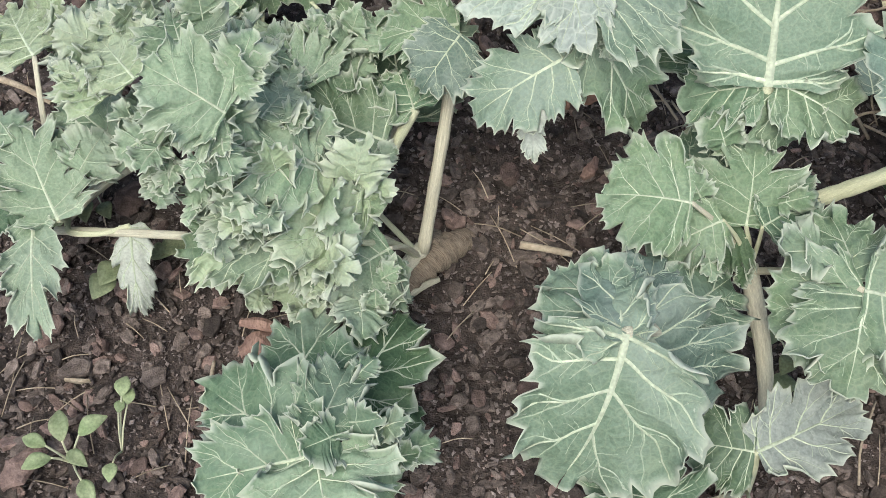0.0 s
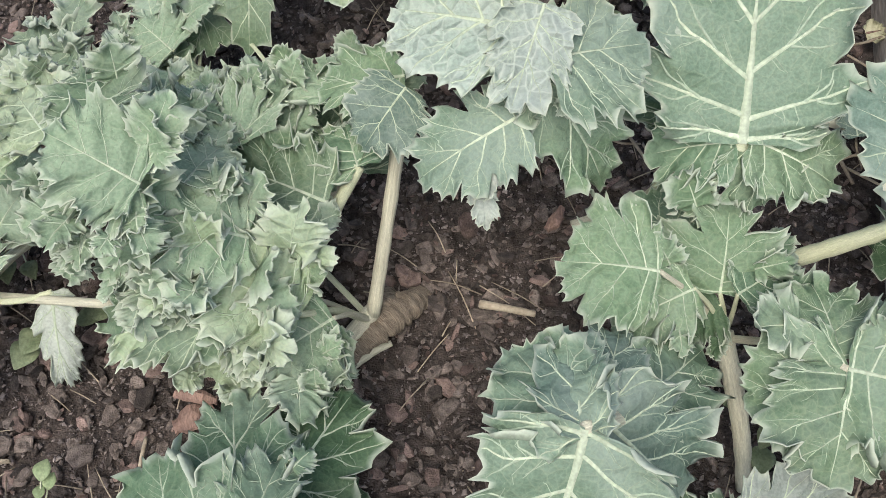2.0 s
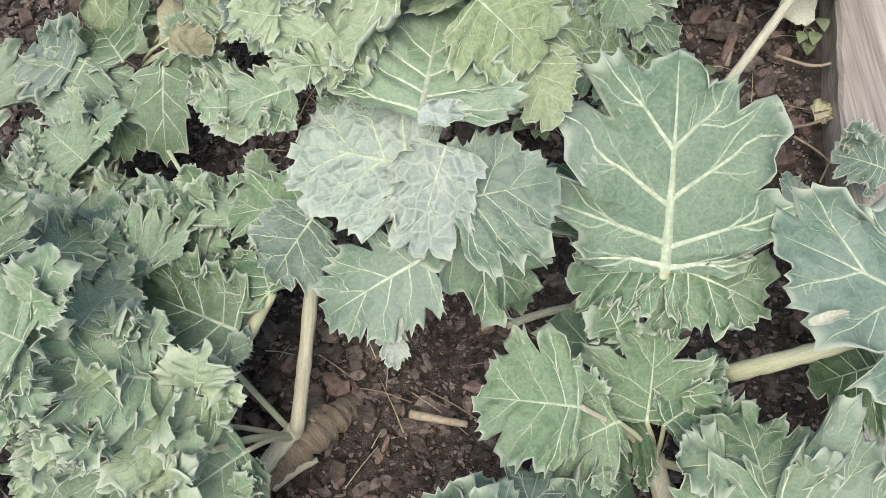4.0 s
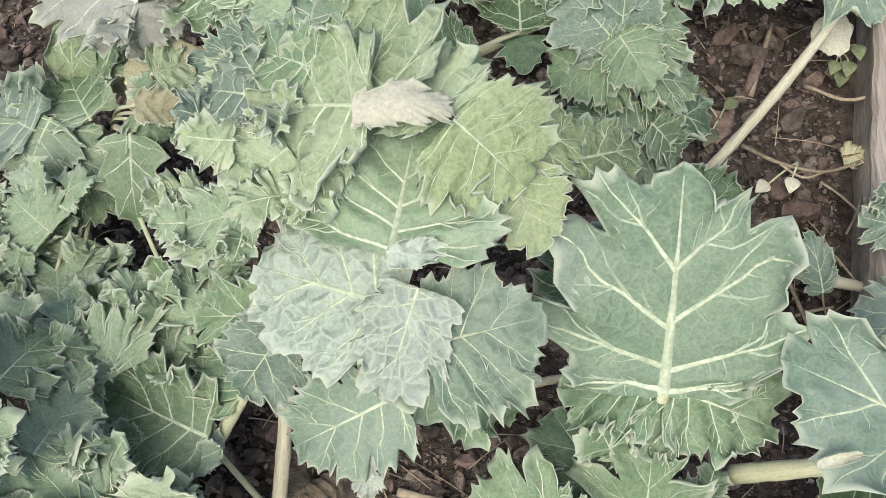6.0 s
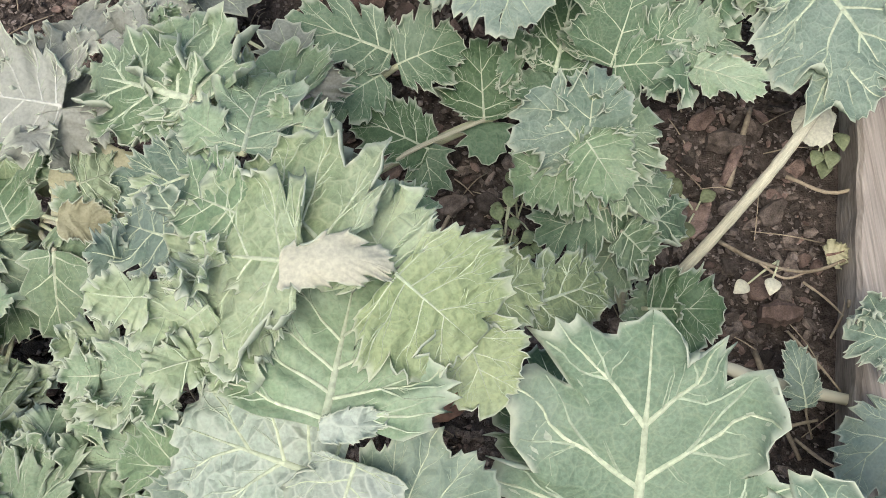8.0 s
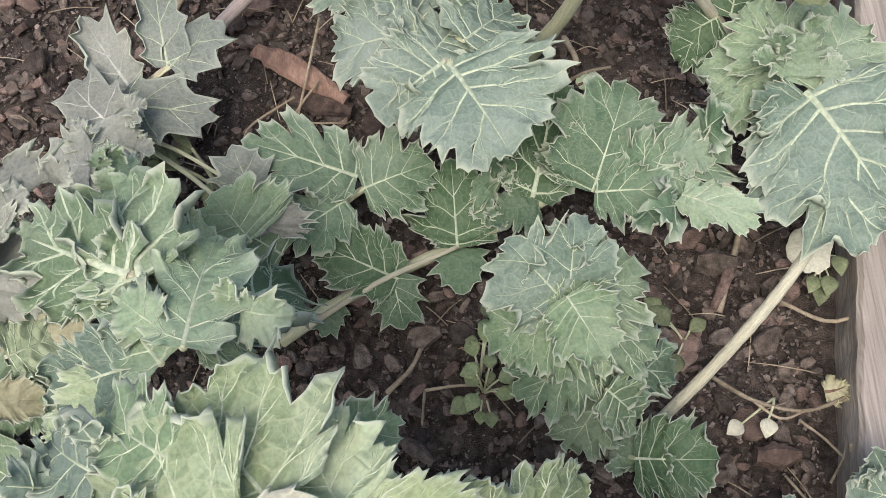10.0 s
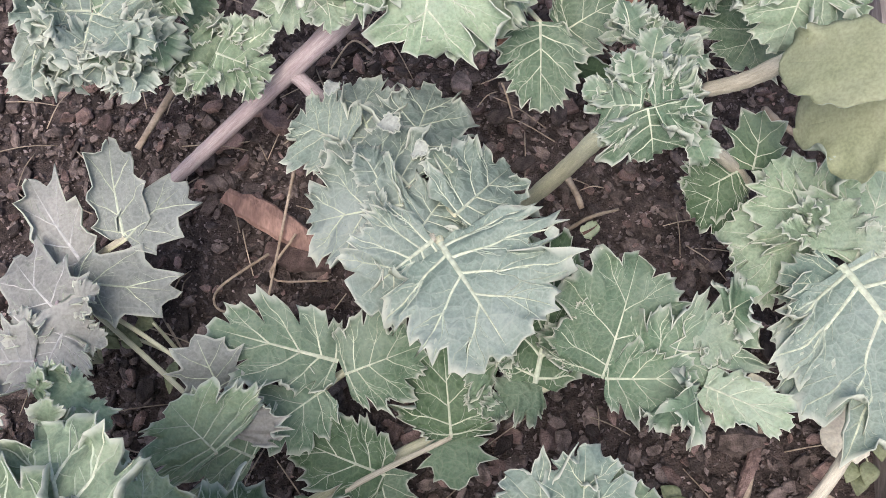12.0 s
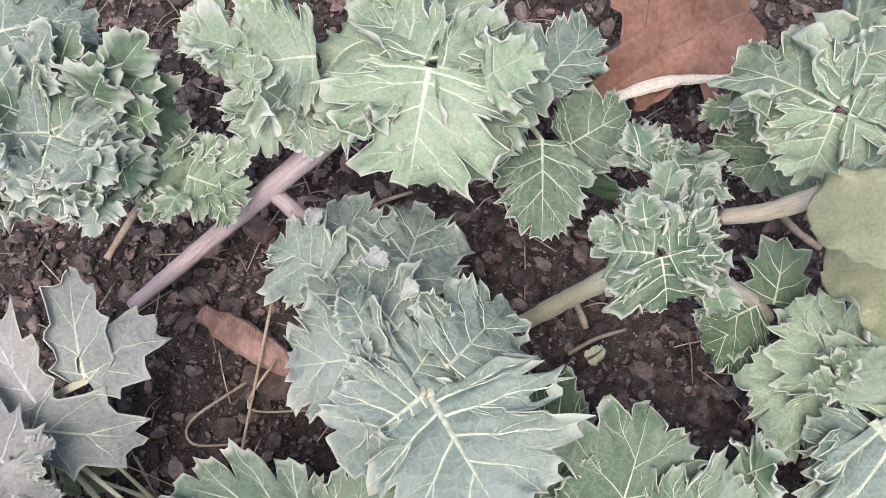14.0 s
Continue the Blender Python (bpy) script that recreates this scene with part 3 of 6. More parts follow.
kale_leaf(curly_kale, (-0.092, 0.614, 0.280), (-0.130, 0.597, 0.290), 0.056, "pale", "curly", seed=6)
kale_leaf(curly_kale, (-0.089, 0.737, 0.160), (-0.132, 0.845, 0.121), 0.094, "yellow", "frill", seed=7)
kale_leaf(curly_kale, (-0.009, 0.705, 0.150), (-0.041, 0.773, 0.179), 0.100, "pale", "curly", seed=8)
kale_leaf(curly_kale, (0.038, 0.753, 0.090), (0.027, 0.792, 0.203), 0.112, "green", "broad", seed=9, stalk=[(0.009, 0.736, 0.050)], cup=.1)
kale_leaf(curly_kale, (-0.059, 0.637, 0.210), (-0.032, 0.663, 0.200), 0.063, "light", "broad", seed=10)
kale_leaf(curly_kale, (-0.071, 0.609, 0.210), (-0.138, 0.599, 0.190), 0.080, "pale", "frill", seed=11)
kale_leaf(curly_kale, (-0.034, 0.601, 0.150), (-0.098, 0.595, 0.170), 0.083, "pale", "frill", seed=12, stalk=[(0.056, 0.631, 0.030)])
kale_leaf(curly_kale, (-0.015, 0.630, 0.160), (0.003, 0.678, 0.160), 0.066, "pale", "curly", seed=13)
kale_leaf(curly_kale, (-0.036, 0.712, 0.200), (-0.069, 0.769, 0.200), 0.071, "pale", "curly", seed=14)
kale_leaf(curly_kale, (-0.124, 0.659, 0.300), (-0.149, 0.723, 0.280), 0.077, "light", "curly", seed=15)
kale_leaf(curly_kale, (-0.190, 0.701, 0.220), (-0.240, 0.768, 0.200), 0.076, "yellow", "frill", seed=16)
kale_leaf(curly_kale, (0.028, 0.749, 0.200), (0.022, 0.798, 0.200), 0.079, "pale", "curly", seed=17)
kale_leaf(curly_kale, (0.044, 0.749, 0.220), (0.105, 0.739, 0.241), 0.057, "mid", "broad", seed=18)
kale_leaf(curly_kale, (0.004, 0.766, 0.170), (-0.048, 0.793, 0.131), 0.058, "pale", "curly", seed=19)
kale_leaf(curly_kale, (0.010, 0.717, 0.100), (-0.039, 0.771, 0.131), 0.075, "light", "broad", seed=20, stalk=[(0.056, 0.631, 0.030), (-0.017, 0.712, 0.050)], cup=.15)
kale_leaf(curly_kale, (0.005, 0.567, 0.120), (0.007, 0.523, 0.120), 0.059, "pale", "frill", seed=21)
kale_leaf(curly_kale, (-0.053, 0.561, 0.130), (-0.065, 0.540, 0.101), 0.060, "yellow", "frill", seed=22)
kale_leaf(curly_kale, (-0.096, 0.609, 0.200), (-0.125, 0.613, 0.220), 0.066, "pale", "frill", seed=23)
kale_leaf(curly_kale, (-0.051, 0.605, 0.180), (-0.051, 0.578, 0.160), 0.068, "pale", "frill", seed=24)
kale_leaf(curly_kale, (-0.142, 0.614, 0.250), (-0.171, 0.613, 0.221), 0.064, "pale", "frill", seed=25)
kale_leaf(curly_kale, (-0.074, 0.644, 0.240), (-0.053, 0.695, 0.220), 0.067, "pale", "curly", seed=26)
kale_leaf(curly_kale, (-0.019, 0.741, 0.180), (0.012, 0.759, 0.190), 0.062, "pale", "curly", seed=27)
kale_leaf(curly_kale, (-0.127, 0.633, 0.270), (-0.172, 0.642, 0.250), 0.068, "pale", "curly", seed=28)
kale_leaf(curly_kale, (-0.105, 0.689, 0.250), (-0.081, 0.739, 0.221), 0.063, "pale", "curly", seed=29)
kale_leaf(curly_kale, (-0.223, 0.692, 0.200), (-0.263, 0.745, 0.180), 0.066, "yellow", "curly", seed=30)
kale_leaf(curly_kale, (0.014, 0.554, 0.100), (0.029, 0.583, 0.100), 0.046, "pale", "frill", seed=31)
kale_leaf(curly_kale, (-0.118, 0.567, 0.160), (-0.099, 0.544, 0.139), 0.063, "yellow", "broad", seed=32)
kale_leaf(curly_kale, (0.175, 0.671, 0.287), (0.102, 0.647, 0.244), 0.079, "mid", "broad", seed=33, ruffle=.6)
kale_leaf(curly_kale, (0.149, 0.646, 0.240), (0.152, 0.617, 0.219), 0.018, "bleached", "broad", seed=34, cup=.2)
kale_leaf(curly_kale, (0.190, 0.690, 0.328), (0.266, 0.711, 0.320), 0.094, "mid", "palm", seed=35, arch=.02, ruffle=.3)
kale_leaf(curly_kale, (0.190, 0.697, 0.300), (0.255, 0.679, 0.182), 0.080, "light", "disc", seed=36, ruffle=1.6)
kale_leaf(curly_kale, (0.198, 0.692, 0.300), (0.189, 0.694, 0.222), 0.046, "pale", "curly", seed=37)
kale_leaf(curly_kale, (0.182, 0.712, 0.332), (0.085, 0.749, 0.315), 0.117, "white", "palm", seed=38, arch=.03, ruffle=.5, thick=.008)
kale_leaf(curly_kale, (0.190, 0.719, 0.352), (0.167, 0.662, 0.306), 0.058, "white", "disc", seed=39, ruffle=.4, arch=.02, thick=.005)
kale_leaf(curly_kale, (0.173, 0.733, 0.362), (0.191, 0.833, 0.365), 0.131, "pale", "palm", seed=40, arch=.02, ruffle=.5, thick=.008)
kale_leaf(curly_kale, (0.172, 0.733, 0.366), (0.208, 0.741, 0.360), 0.018, "white", "fold", seed=41, ruffle=1.2, cup=.15)
kale_leaf(curly_kale, (0.179, 0.818, 0.402), (0.131, 0.876, 0.396), 0.108, "yellow", "disc", seed=903, arch=.02, thick=.007, ruffle=0.8, crest=0)
kale_leaf(curly_kale, (0.211, 0.813, 0.392), (0.184, 0.864, 0.380), 0.074, "yellow", "disc", seed=904, arch=.02, ruffle=.6)
kale_leaf(curly_kale, (0.195, 0.852, 0.360), (0.234, 0.874, 0.350), 0.040, "light", "broad", seed=43, ruffle=.7)
kale_leaf(curly_kale, (0.164, 0.811, 0.408), (0.084, 0.835, 0.369), 0.105, "yellow", "disc", seed=44, arch=.05, ruffle=0.8)
kale_leaf(curly_kale, (0.138, 0.810, 0.385), (0.094, 0.780, 0.365), 0.062, "yellow", "frill", seed=45, ruffle=.8)
kale_leaf(curly_kale, (0.128, 0.843, 0.400), (0.087, 0.870, 0.379), 0.053, "light", "broad", seed=46, ruffle=.8)
kale_leaf(curly_kale, (0.154, 0.804, 0.412), (0.213, 0.806, 0.408), 0.030, "cream", "disc", seed=47, cup=-.2, bend=-.1, roll=-6, arch=0.1, ruffle=1.6)
kale_leaf(curly_kale, (0.212, 0.811, 0.392), (0.256, 0.781, 0.359), 0.100, "lime", "disc", seed=48, ruffle=.5)
kale_leaf(curly_kale, (0.248, 0.810, 0.360), (0.296, 0.826, 0.339), 0.048, "lime", "disc", seed=49, ruffle=.6)
kale_leaf(curly_kale, (0.248, 0.797, 0.352), (0.266, 0.752, 0.324), 0.057, "lime", "disc", seed=50, ruffle=.6)
kale_leaf(curly_kale, (0.287, 0.816, 0.325), (0.343, 0.851, 0.279), 0.049, "lime", "disc", seed=51, ruffle=.5)
kale_leaf(curly_kale, (0.113, 0.797, 0.385), (0.076, 0.777, 0.360), 0.068, "yellow", "curly", seed=52)
kale_leaf(curly_kale, (0.085, 0.778, 0.340), (0.029, 0.776, 0.311), 0.047, "pale", "curly", seed=53)
kale_leaf(curly_kale, (0.117, 0.799, 0.345), (0.120, 0.771, 0.330), 0.039, "pale", "curly", seed=54)
kale_leaf(curly_kale, (0.087, 0.842, 0.370), (0.043, 0.871, 0.331), 0.048, "blue", "curly", seed=55)
stem(curly_kale, [(0.058, 0.632, 0.040), (0.074, 0.689, 0.120), (0.099, 0.765, 0.250), (0.127, 0.752, 0.285), (0.168, 0.728, 0.315)], .0065, .0055, STALK_PALE, 55, label="long pale ridged stalk")
stem(curly_kale, [(0.155, 0.717, 0.320), (0.176, 0.691, 0.270)], .005, .004, STALK, 55)
stem(curly_kale, [(0.174, 0.717, 0.260), (0.169, 0.754, 0.310), (0.159, 0.829, 0.340)], .004, .003, STALK, 55)
stem(curly_kale, [(0.169, 0.758, 0.310), (0.194, 0.836, 0.335), (0.233, 0.829, 0.300), (0.286, 0.839, 0.270)], .004, .003, STALK, 55)
left_kale = kale_plant("curly kale beside bare mulch with drooping pale leaves")
kale_leaf(left_kale, (-0.281, 0.630, 0.100), (-0.321, 0.710, 0.139), 0.090, "pale", "curly", seed=56, stalk=[(-0.302, 0.673, 0.030)], crest=4)
kale_leaf(left_kale, (-0.213, 0.690, 0.120), (-0.292, 0.751, 0.130), 0.081, "light", "curly", seed=57, stalk=[(-0.302, 0.673, 0.030), (-0.263, 0.681, 0.070)])
kale_leaf(left_kale, (-0.219, 0.634, 0.085), (-0.216, 0.570, 0.017), 0.042, "bleached", "disc", seed=58, stalk=[(-0.302, 0.673, 0.030), (-0.280, 0.635, 0.070), (-0.246, 0.628, 0.080)], cup=-.2, ruffle=0.6)
kale_leaf(left_kale, (-0.304, 0.630, 0.100), (-0.290, 0.521, 0.080), 0.055, "pale", "curly", seed=59, stalk=[(-0.302, 0.673, 0.030)], crest=0)
kale_leaf(left_kale, (-0.322, 0.793, 0.140), (-0.373, 0.875, 0.120), 0.085, "yellow", "curly", seed=60, stalk=[(-0.302, 0.673, 0.030)])
kale_leaf(left_kale, (-0.271, 0.786, 0.140), (-0.297, 0.838, 0.120), 0.067, "blue", "curly", seed=61, stalk=[(-0.302, 0.673, 0.030)])
kale_leaf(left_kale, (-0.325, 0.655, 0.100), (-0.359, 0.636, 0.100), 0.063, "green", "broad", seed=62, stalk=[(-0.302, 0.673, 0.030)])
kale_leaf(left_kale, (-0.229, 0.813, 0.150), (-0.257, 0.886, 0.150), 0.090, "light", "curly", seed=63, stalk=[(-0.302, 0.673, 0.030)])
stem(left_kale, [(-0.306, 0.674, 0.030), (-0.259, 0.688, 0.070), (-0.210, 0.702, 0.100)], .0055, .005, STALK_PALE, 63, label="pale round stalk")
stem(left_kale, [(-0.302, 0.649, 0.050), (-0.230, 0.629, 0.080), (-0.160, 0.614, 0.100)], .0045, .004, STALK_PALE, 63, label="pale round stalk")
front_kale = kale_plant("low kale rosette with toothed green leaves")
kale_leaf(front_kale, (-0.021, 0.396, 0.160), (-0.046, 0.521, 0.129), 0.104, "green", "broad", seed=64, stalk=[(-0.027, 0.434, 0.020)])
kale_leaf(front_kale, (-0.007, 0.431, 0.130), (0.047, 0.535, 0.099), 0.088, "dark", "broad", seed=65, stalk=[(-0.027, 0.434, 0.020)])
kale_leaf(front_kale, (-0.003, 0.420, 0.120), (0.060, 0.460, 0.069), 0.088, "dark", "broad", seed=66, stalk=[(-0.027, 0.434, 0.020)])
kale_leaf(front_kale, (-0.026, 0.380, 0.180), (-0.113, 0.444, 0.149), 0.095, "green", "broad", seed=67, stalk=[(-0.027, 0.434, 0.020)], ruffle=1.5)
kale_leaf(front_kale, (-0.026, 0.376, 0.180), (-0.111, 0.364, 0.159), 0.083, "green", "broad", seed=68, stalk=[(-0.027, 0.434, 0.020)])
kale_leaf(front_kale, (-0.018, 0.380, 0.180), (0.001, 0.302, 0.201), 0.106, "pale", "broad", seed=69, stalk=[(-0.027, 0.434, 0.020)])
kale_leaf(front_kale, (0.003, 0.379, 0.170), (0.040, 0.355, 0.150), 0.073, "light", "curly", seed=70, stalk=[(-0.027, 0.434, 0.020)])
kale_leaf(front_kale, (-0.017, 0.390, 0.190), (0.003, 0.457, 0.170), 0.065, "green", "curly", seed=71, stalk=[(-0.027, 0.434, 0.020)])
centre_kale = kale_plant("kale with broad blue-green toothed leaves over the mulch")
kale_leaf(centre_kale, (0.212, 0.452, 0.238), (0.168, 0.372, 0.127), 0.139, "mid", "disc", seed=72, stalk=[(0.288, 0.505, 0.100)], bend=-.05, thick=.007, ruffle=1.1)
kale_leaf(centre_kale, (0.210, 0.446, 0.235), (0.170, 0.533, 0.191), 0.101, "mid", "disc", seed=73)
kale_leaf(centre_kale, (0.210, 0.446, 0.235), (0.212, 0.543, 0.201), 0.065, "blue", "disc", seed=74)
kale_leaf(centre_kale, (0.223, 0.474, 0.210), (0.302, 0.439, 0.117), 0.107, "blue", "disc", seed=75, ruffle=1.2)
kale_leaf(centre_kale, (0.259, 0.493, 0.170), (0.332, 0.558, 0.129), 0.072, "green", "broad", seed=76, stalk=[(0.303, 0.541, 0.020)])
kale_leaf(centre_kale, (0.230, 0.484, 0.200), (0.257, 0.559, 0.169), 0.064, "blue", "broad", seed=77, stalk=[(0.303, 0.541, 0.020)])
side_kale = kale_plant("kale on a thick leaning stem with pale blistered leaves")
stem(side_kale, [(0.384, 0.480, 0.000), (0.374, 0.522, 0.050), (0.356, 0.584, 0.100)], .007, .009, STALK_PALE, 77, label="thick pale fibrous stem")
kale_leaf(side_kale, (0.287, 0.595, 0.190), (0.210, 0.605, 0.190), 0.098, "light", "disc", seed=78, stalk=[(0.359, 0.584, 0.090)], arch=.1)
kale_leaf(side_kale, (0.343, 0.596, 0.150), (0.351, 0.658, 0.189), 0.084, "light", "curly", seed=79, stalk=[(0.359, 0.584, 0.090)])
kale_leaf(side_kale, (0.317, 0.590, 0.170), (0.257, 0.568, 0.150), 0.068, "light", "curly", seed=80, stalk=[(0.359, 0.584, 0.090)])
kale_leaf(side_kale, (0.323, 0.632, 0.150), (0.284, 0.696, 0.140), 0.078, "green", "broad", seed=81, stalk=[(0.359, 0.584, 0.090)])
kale_leaf(side_kale, (0.354, 0.590, 0.160), (0.406, 0.625, 0.150), 0.070, "green", "curly", seed=82, stalk=[(0.359, 0.584, 0.090)])
kale_leaf(side_kale, (0.345, 0.591, 0.140), (0.319, 0.585, 0.120), 0.060, "dark", "curly", seed=83, stalk=[(0.359, 0.584, 0.090)])
kale_leaf(side_kale, (0.419, 0.516, 0.183), (0.514, 0.495, 0.170), 0.138, "light", "disc", seed=84, stalk=[(0.359, 0.584, 0.090)])
kale_leaf(side_kale, (0.421, 0.517, 0.180), (0.350, 0.498, 0.149), 0.115, "light", "disc", seed=85)
kale_leaf(side_kale, (0.417, 0.525, 0.180), (0.411, 0.597, 0.170), 0.090, "light", "curly", seed=86)
kale_leaf(side_kale, (0.420, 0.515, 0.180), (0.401, 0.436, 0.149), 0.128, "light", "disc", seed=87)
corner_kale = kale_plant("young kale with smooth grey-green leaves")
kale_leaf(corner_kale, (0.336, 0.408, 0.100), (0.284, 0.425, 0.079), 0.082, "dark", "broad", seed=88, stalk=[(0.348, 0.398, 0.020)])
kale_leaf(corner_kale, (0.338, 0.408, 0.100), (0.433, 0.453, 0.090), 0.067, "ash", "broad", seed=89, stalk=[(0.348, 0.398, 0.020)], cup=.12)
kale_leaf(corner_kale, (0.243, 0.342, 0.120), (0.230, 0.410, 0.099), 0.093, "green", "broad", seed=90, stalk=[(0.348, 0.398, 0.020)])
kale_leaf(corner_kale, (0.322, 0.361, 0.100), (0.330, 0.319, 0.100), 0.083, "green", "broad", seed=91, stalk=[(0.348, 0.398, 0.020)])
tall_kale = kale_plant("large kale with one broad flat leaf and cream ribs")
kale_leaf(tall_kale, (0.352, 0.683, 0.235), (0.359, 0.803, 0.338), 0.179, "mid", "disc", seed=92, stalk=[(0.306, 0.746, 0.020)], thick=.0085, arch=.02, ruffle=0.8)
kale_leaf(tall_kale, (0.348, 0.685, 0.235), (0.286, 0.698, 0.199), 0.066, "green", "broad", seed=93)
kale_leaf(tall_kale, (0.354, 0.685, 0.235), (0.378, 0.654, 0.189), 0.084, "light", "disc", seed=94)
kale_leaf(tall_kale, (0.359, 0.688, 0.235), (0.436, 0.668, 0.199), 0.098, "light", "disc", seed=95)
kale_leaf(tall_kale, (0.351, 0.738, 0.200), (0.310, 0.761, 0.190), 0.078, "green", "curly", seed=96)
kale_leaf(tall_kale, (0.339, 0.741, 0.170), (0.307, 0.845, 0.160), 0.100, "dark", "broad", seed=97)
kale_leaf(tall_kale, (0.575, 0.650, 0.200), (0.432, 0.695, 0.269), 0.136, "blue", "disc", seed=98, stalk=[(0.658, 0.661, 0.100)])
kale_leaf(tall_kale, (0.530, 0.636, 0.160), (0.488, 0.635, 0.119), 0.099, "dark", "broad", seed=99, stalk=[(0.632, 0.663, 0.050)])
stem(tall_kale, [(0.427, 0.654, 0.100), (0.478, 0.650, 0.150), (0.522, 0.651, 0.190)], .008, .007, STALK, 99, label="pale leaning stalk")
stem(tall_kale, [(0.250, 0.744, 0.010), (0.285, 0.754, 0.015), (0.310, 0.757, 0.020)], .004, .004, STALK_PALE, 99)
kale_leaf(tall_kale, (0.313, 0.802, 0.280), (0.338, 0.770, 0.270), 0.011, "bleached", "fold", seed=100, cup=.3)
kale_leaf(tall_kale, (0.313, 0.785, 0.235), (0.325, 0.762, 0.225), 0.011, "bleached", "fold", seed=101, cup=.3)
kale_leaf(tall_kale, (0.319, 0.741, 0.230), (0.335, 0.733, 0.225), 0.012, "bleached", "fold", seed=102, cup=.4)
kale_leaf(tall_kale, (0.157, 0.639, 0.260), (0.147, 0.627, 0.245), 0.016, "bleached", "fold", seed=103, cup=.3)
kale_leaf(tall_kale, (0.445, 0.632, 0.250), (0.474, 0.639, 0.250), 0.008, "cream", "plain", seed=104, cup=.4)
shaded_kale = kale_plant("green kale with deeply lobed leaves and a yellow heart")
kale_leaf(shaded_kale, (-0.132, 0.945, 0.170), (-0.161, 0.895, 0.139), 0.088, "light", "broad", seed=105, stalk=[(-0.130, 1.000, 0.030)])
kale_leaf(shaded_kale, (-0.145, 0.934, 0.170), (-0.194, 0.964, 0.160), 0.089, "blue", "broad", seed=106, stalk=[(-0.130, 1.000, 0.030)])
kale_leaf(shaded_kale, (-0.120, 0.939, 0.160), (-0.095, 0.870, 0.119), 0.073, "light", "broad", seed=107, stalk=[(-0.130, 1.000, 0.030)])
kale_leaf(shaded_kale, (-0.051, 0.911, 0.200), (-0.059, 0.858, 0.131), 0.051, "light", "oak", seed=108, stalk=[(-0.130, 1.000, 0.030)])
kale_leaf(shaded_kale, (-0.132, 0.923, 0.160), (-0.143, 0.878, 0.101), 0.054, "light", "oak", seed=109, stalk=[(-0.130, 1.000, 0.030)])
kale_leaf(shaded_kale, (-0.098, 0.944, 0.170), (-0.132, 1.001, 0.150), 0.073, "light", "curly", seed=110, stalk=[(-0.130, 1.000, 0.030)])
kale_leaf(shaded_kale, (-0.049, 0.932, 0.200), (-0.023, 0.916, 0.190), 0.055, "light", "curly", seed=111, stalk=[(-0.130, 1.000, 0.030)])
kale_leaf(shaded_kale, (-0.043, 0.927, 0.220), (-0.008, 0.931, 0.200), 0.032, "tan", "fold", seed=112, stalk=[(-0.130, 1.000, 0.030)], cup=.15, ruffle=.8)
kale_leaf(shaded_kale, (-0.059, 0.932, 0.190), (-0.047, 0.916, 0.200), 0.028, "yellow", "oak", seed=113, stalk=[(-0.130, 1.000, 0.030)])
kale_leaf(shaded_kale, (-0.032, 0.956, 0.220), (-0.001, 0.980, 0.199), 0.050, "yellow", "broad", seed=114, stalk=[(-0.130, 1.000, 0.030)])
kale_leaf(shaded_kale, (-0.040, 1.005, 0.250), (-0.125, 1.019, 0.250), 0.088, "mauve", "broad", seed=115)
kale_leaf(shaded_kale, (-0.040, 1.002, 0.250), (-0.035, 0.978, 0.221), 0.057, "mauve", "curly", seed=116)
kale_leaf(shaded_kale, (-0.044, 1.018, 0.250), (-0.071, 1.067, 0.240), 0.067, "mauve", "curly", seed=117)
kale_leaf(shaded_kale, (-0.130, 0.985, 0.120), (-0.117, 1.025, 0.198), 0.057, "yellow", "plain", seed=118, stalk=[(-0.130, 1.000, 0.030)])
kale_leaf(shaded_kale, (-0.124, 0.822, 0.130), (-0.150, 0.786, 0.120), 0.071, "pale", "frill", seed=119, stalk=[(-0.130, 1.000, 0.030)])
kale_leaf(shaded_kale, (-0.114, 0.781, 0.130), (-0.092, 0.773, 0.110), 0.056, "yellow", "frill", seed=120, stalk=[(-0.130, 1.000, 0.030)])
kale_leaf(shaded_kale, (-0.160, 0.837, 0.130), (-0.156, 0.878, 0.120), 0.073, "pale", "frill", seed=121, stalk=[(-0.130, 1.000, 0.030)])
kale_leaf(shaded_kale, (-0.125, 0.848, 0.150), (-0.161, 0.878, 0.160), 0.076, "pale", "frill", seed=122, stalk=[(-0.130, 1.000, 0.030)])
kale_leaf(shaded_kale, (-0.113, 0.857, 0.120), (-0.131, 0.809, 0.110), 0.083, "yellow", "frill", seed=123, stalk=[(-0.130, 1.000, 0.030)])
kale_leaf(shaded_kale, (-0.220, 0.916, 0.140), (-0.227, 0.972, 0.160), 0.074, "pale", "frill", seed=124, stalk=[(-0.130, 1.000, 0.030)])
kale_leaf(shaded_kale, (-0.198, 0.845, 0.140), (-0.207, 0.803, 0.150), 0.070, "pale", "frill", seed=125, stalk=[(-0.130, 1.000, 0.030)])
kale_leaf(shaded_kale, (0.050, 0.791, 0.320), (0.021, 0.784, 0.310), 0.053, "yellow", "frill", seed=126)
kale_leaf(shaded_kale, (0.016, 0.774, 0.200), (-0.022, 0.768, 0.180), 0.060, "light", "curly", seed=127)
kale_leaf(shaded_kale, (0.001, 0.762, 0.170), (-0.056, 0.763, 0.141), 0.063, "light", "curly", seed=128, stalk=[(-0.130, 1.000, 0.030)])
kale_leaf(shaded_kale, (0.026, 0.671, 0.170), (-0.056, 0.711, 0.165), 0.092, "light", "broad", seed=129, ruffle=.7, cup=.25)
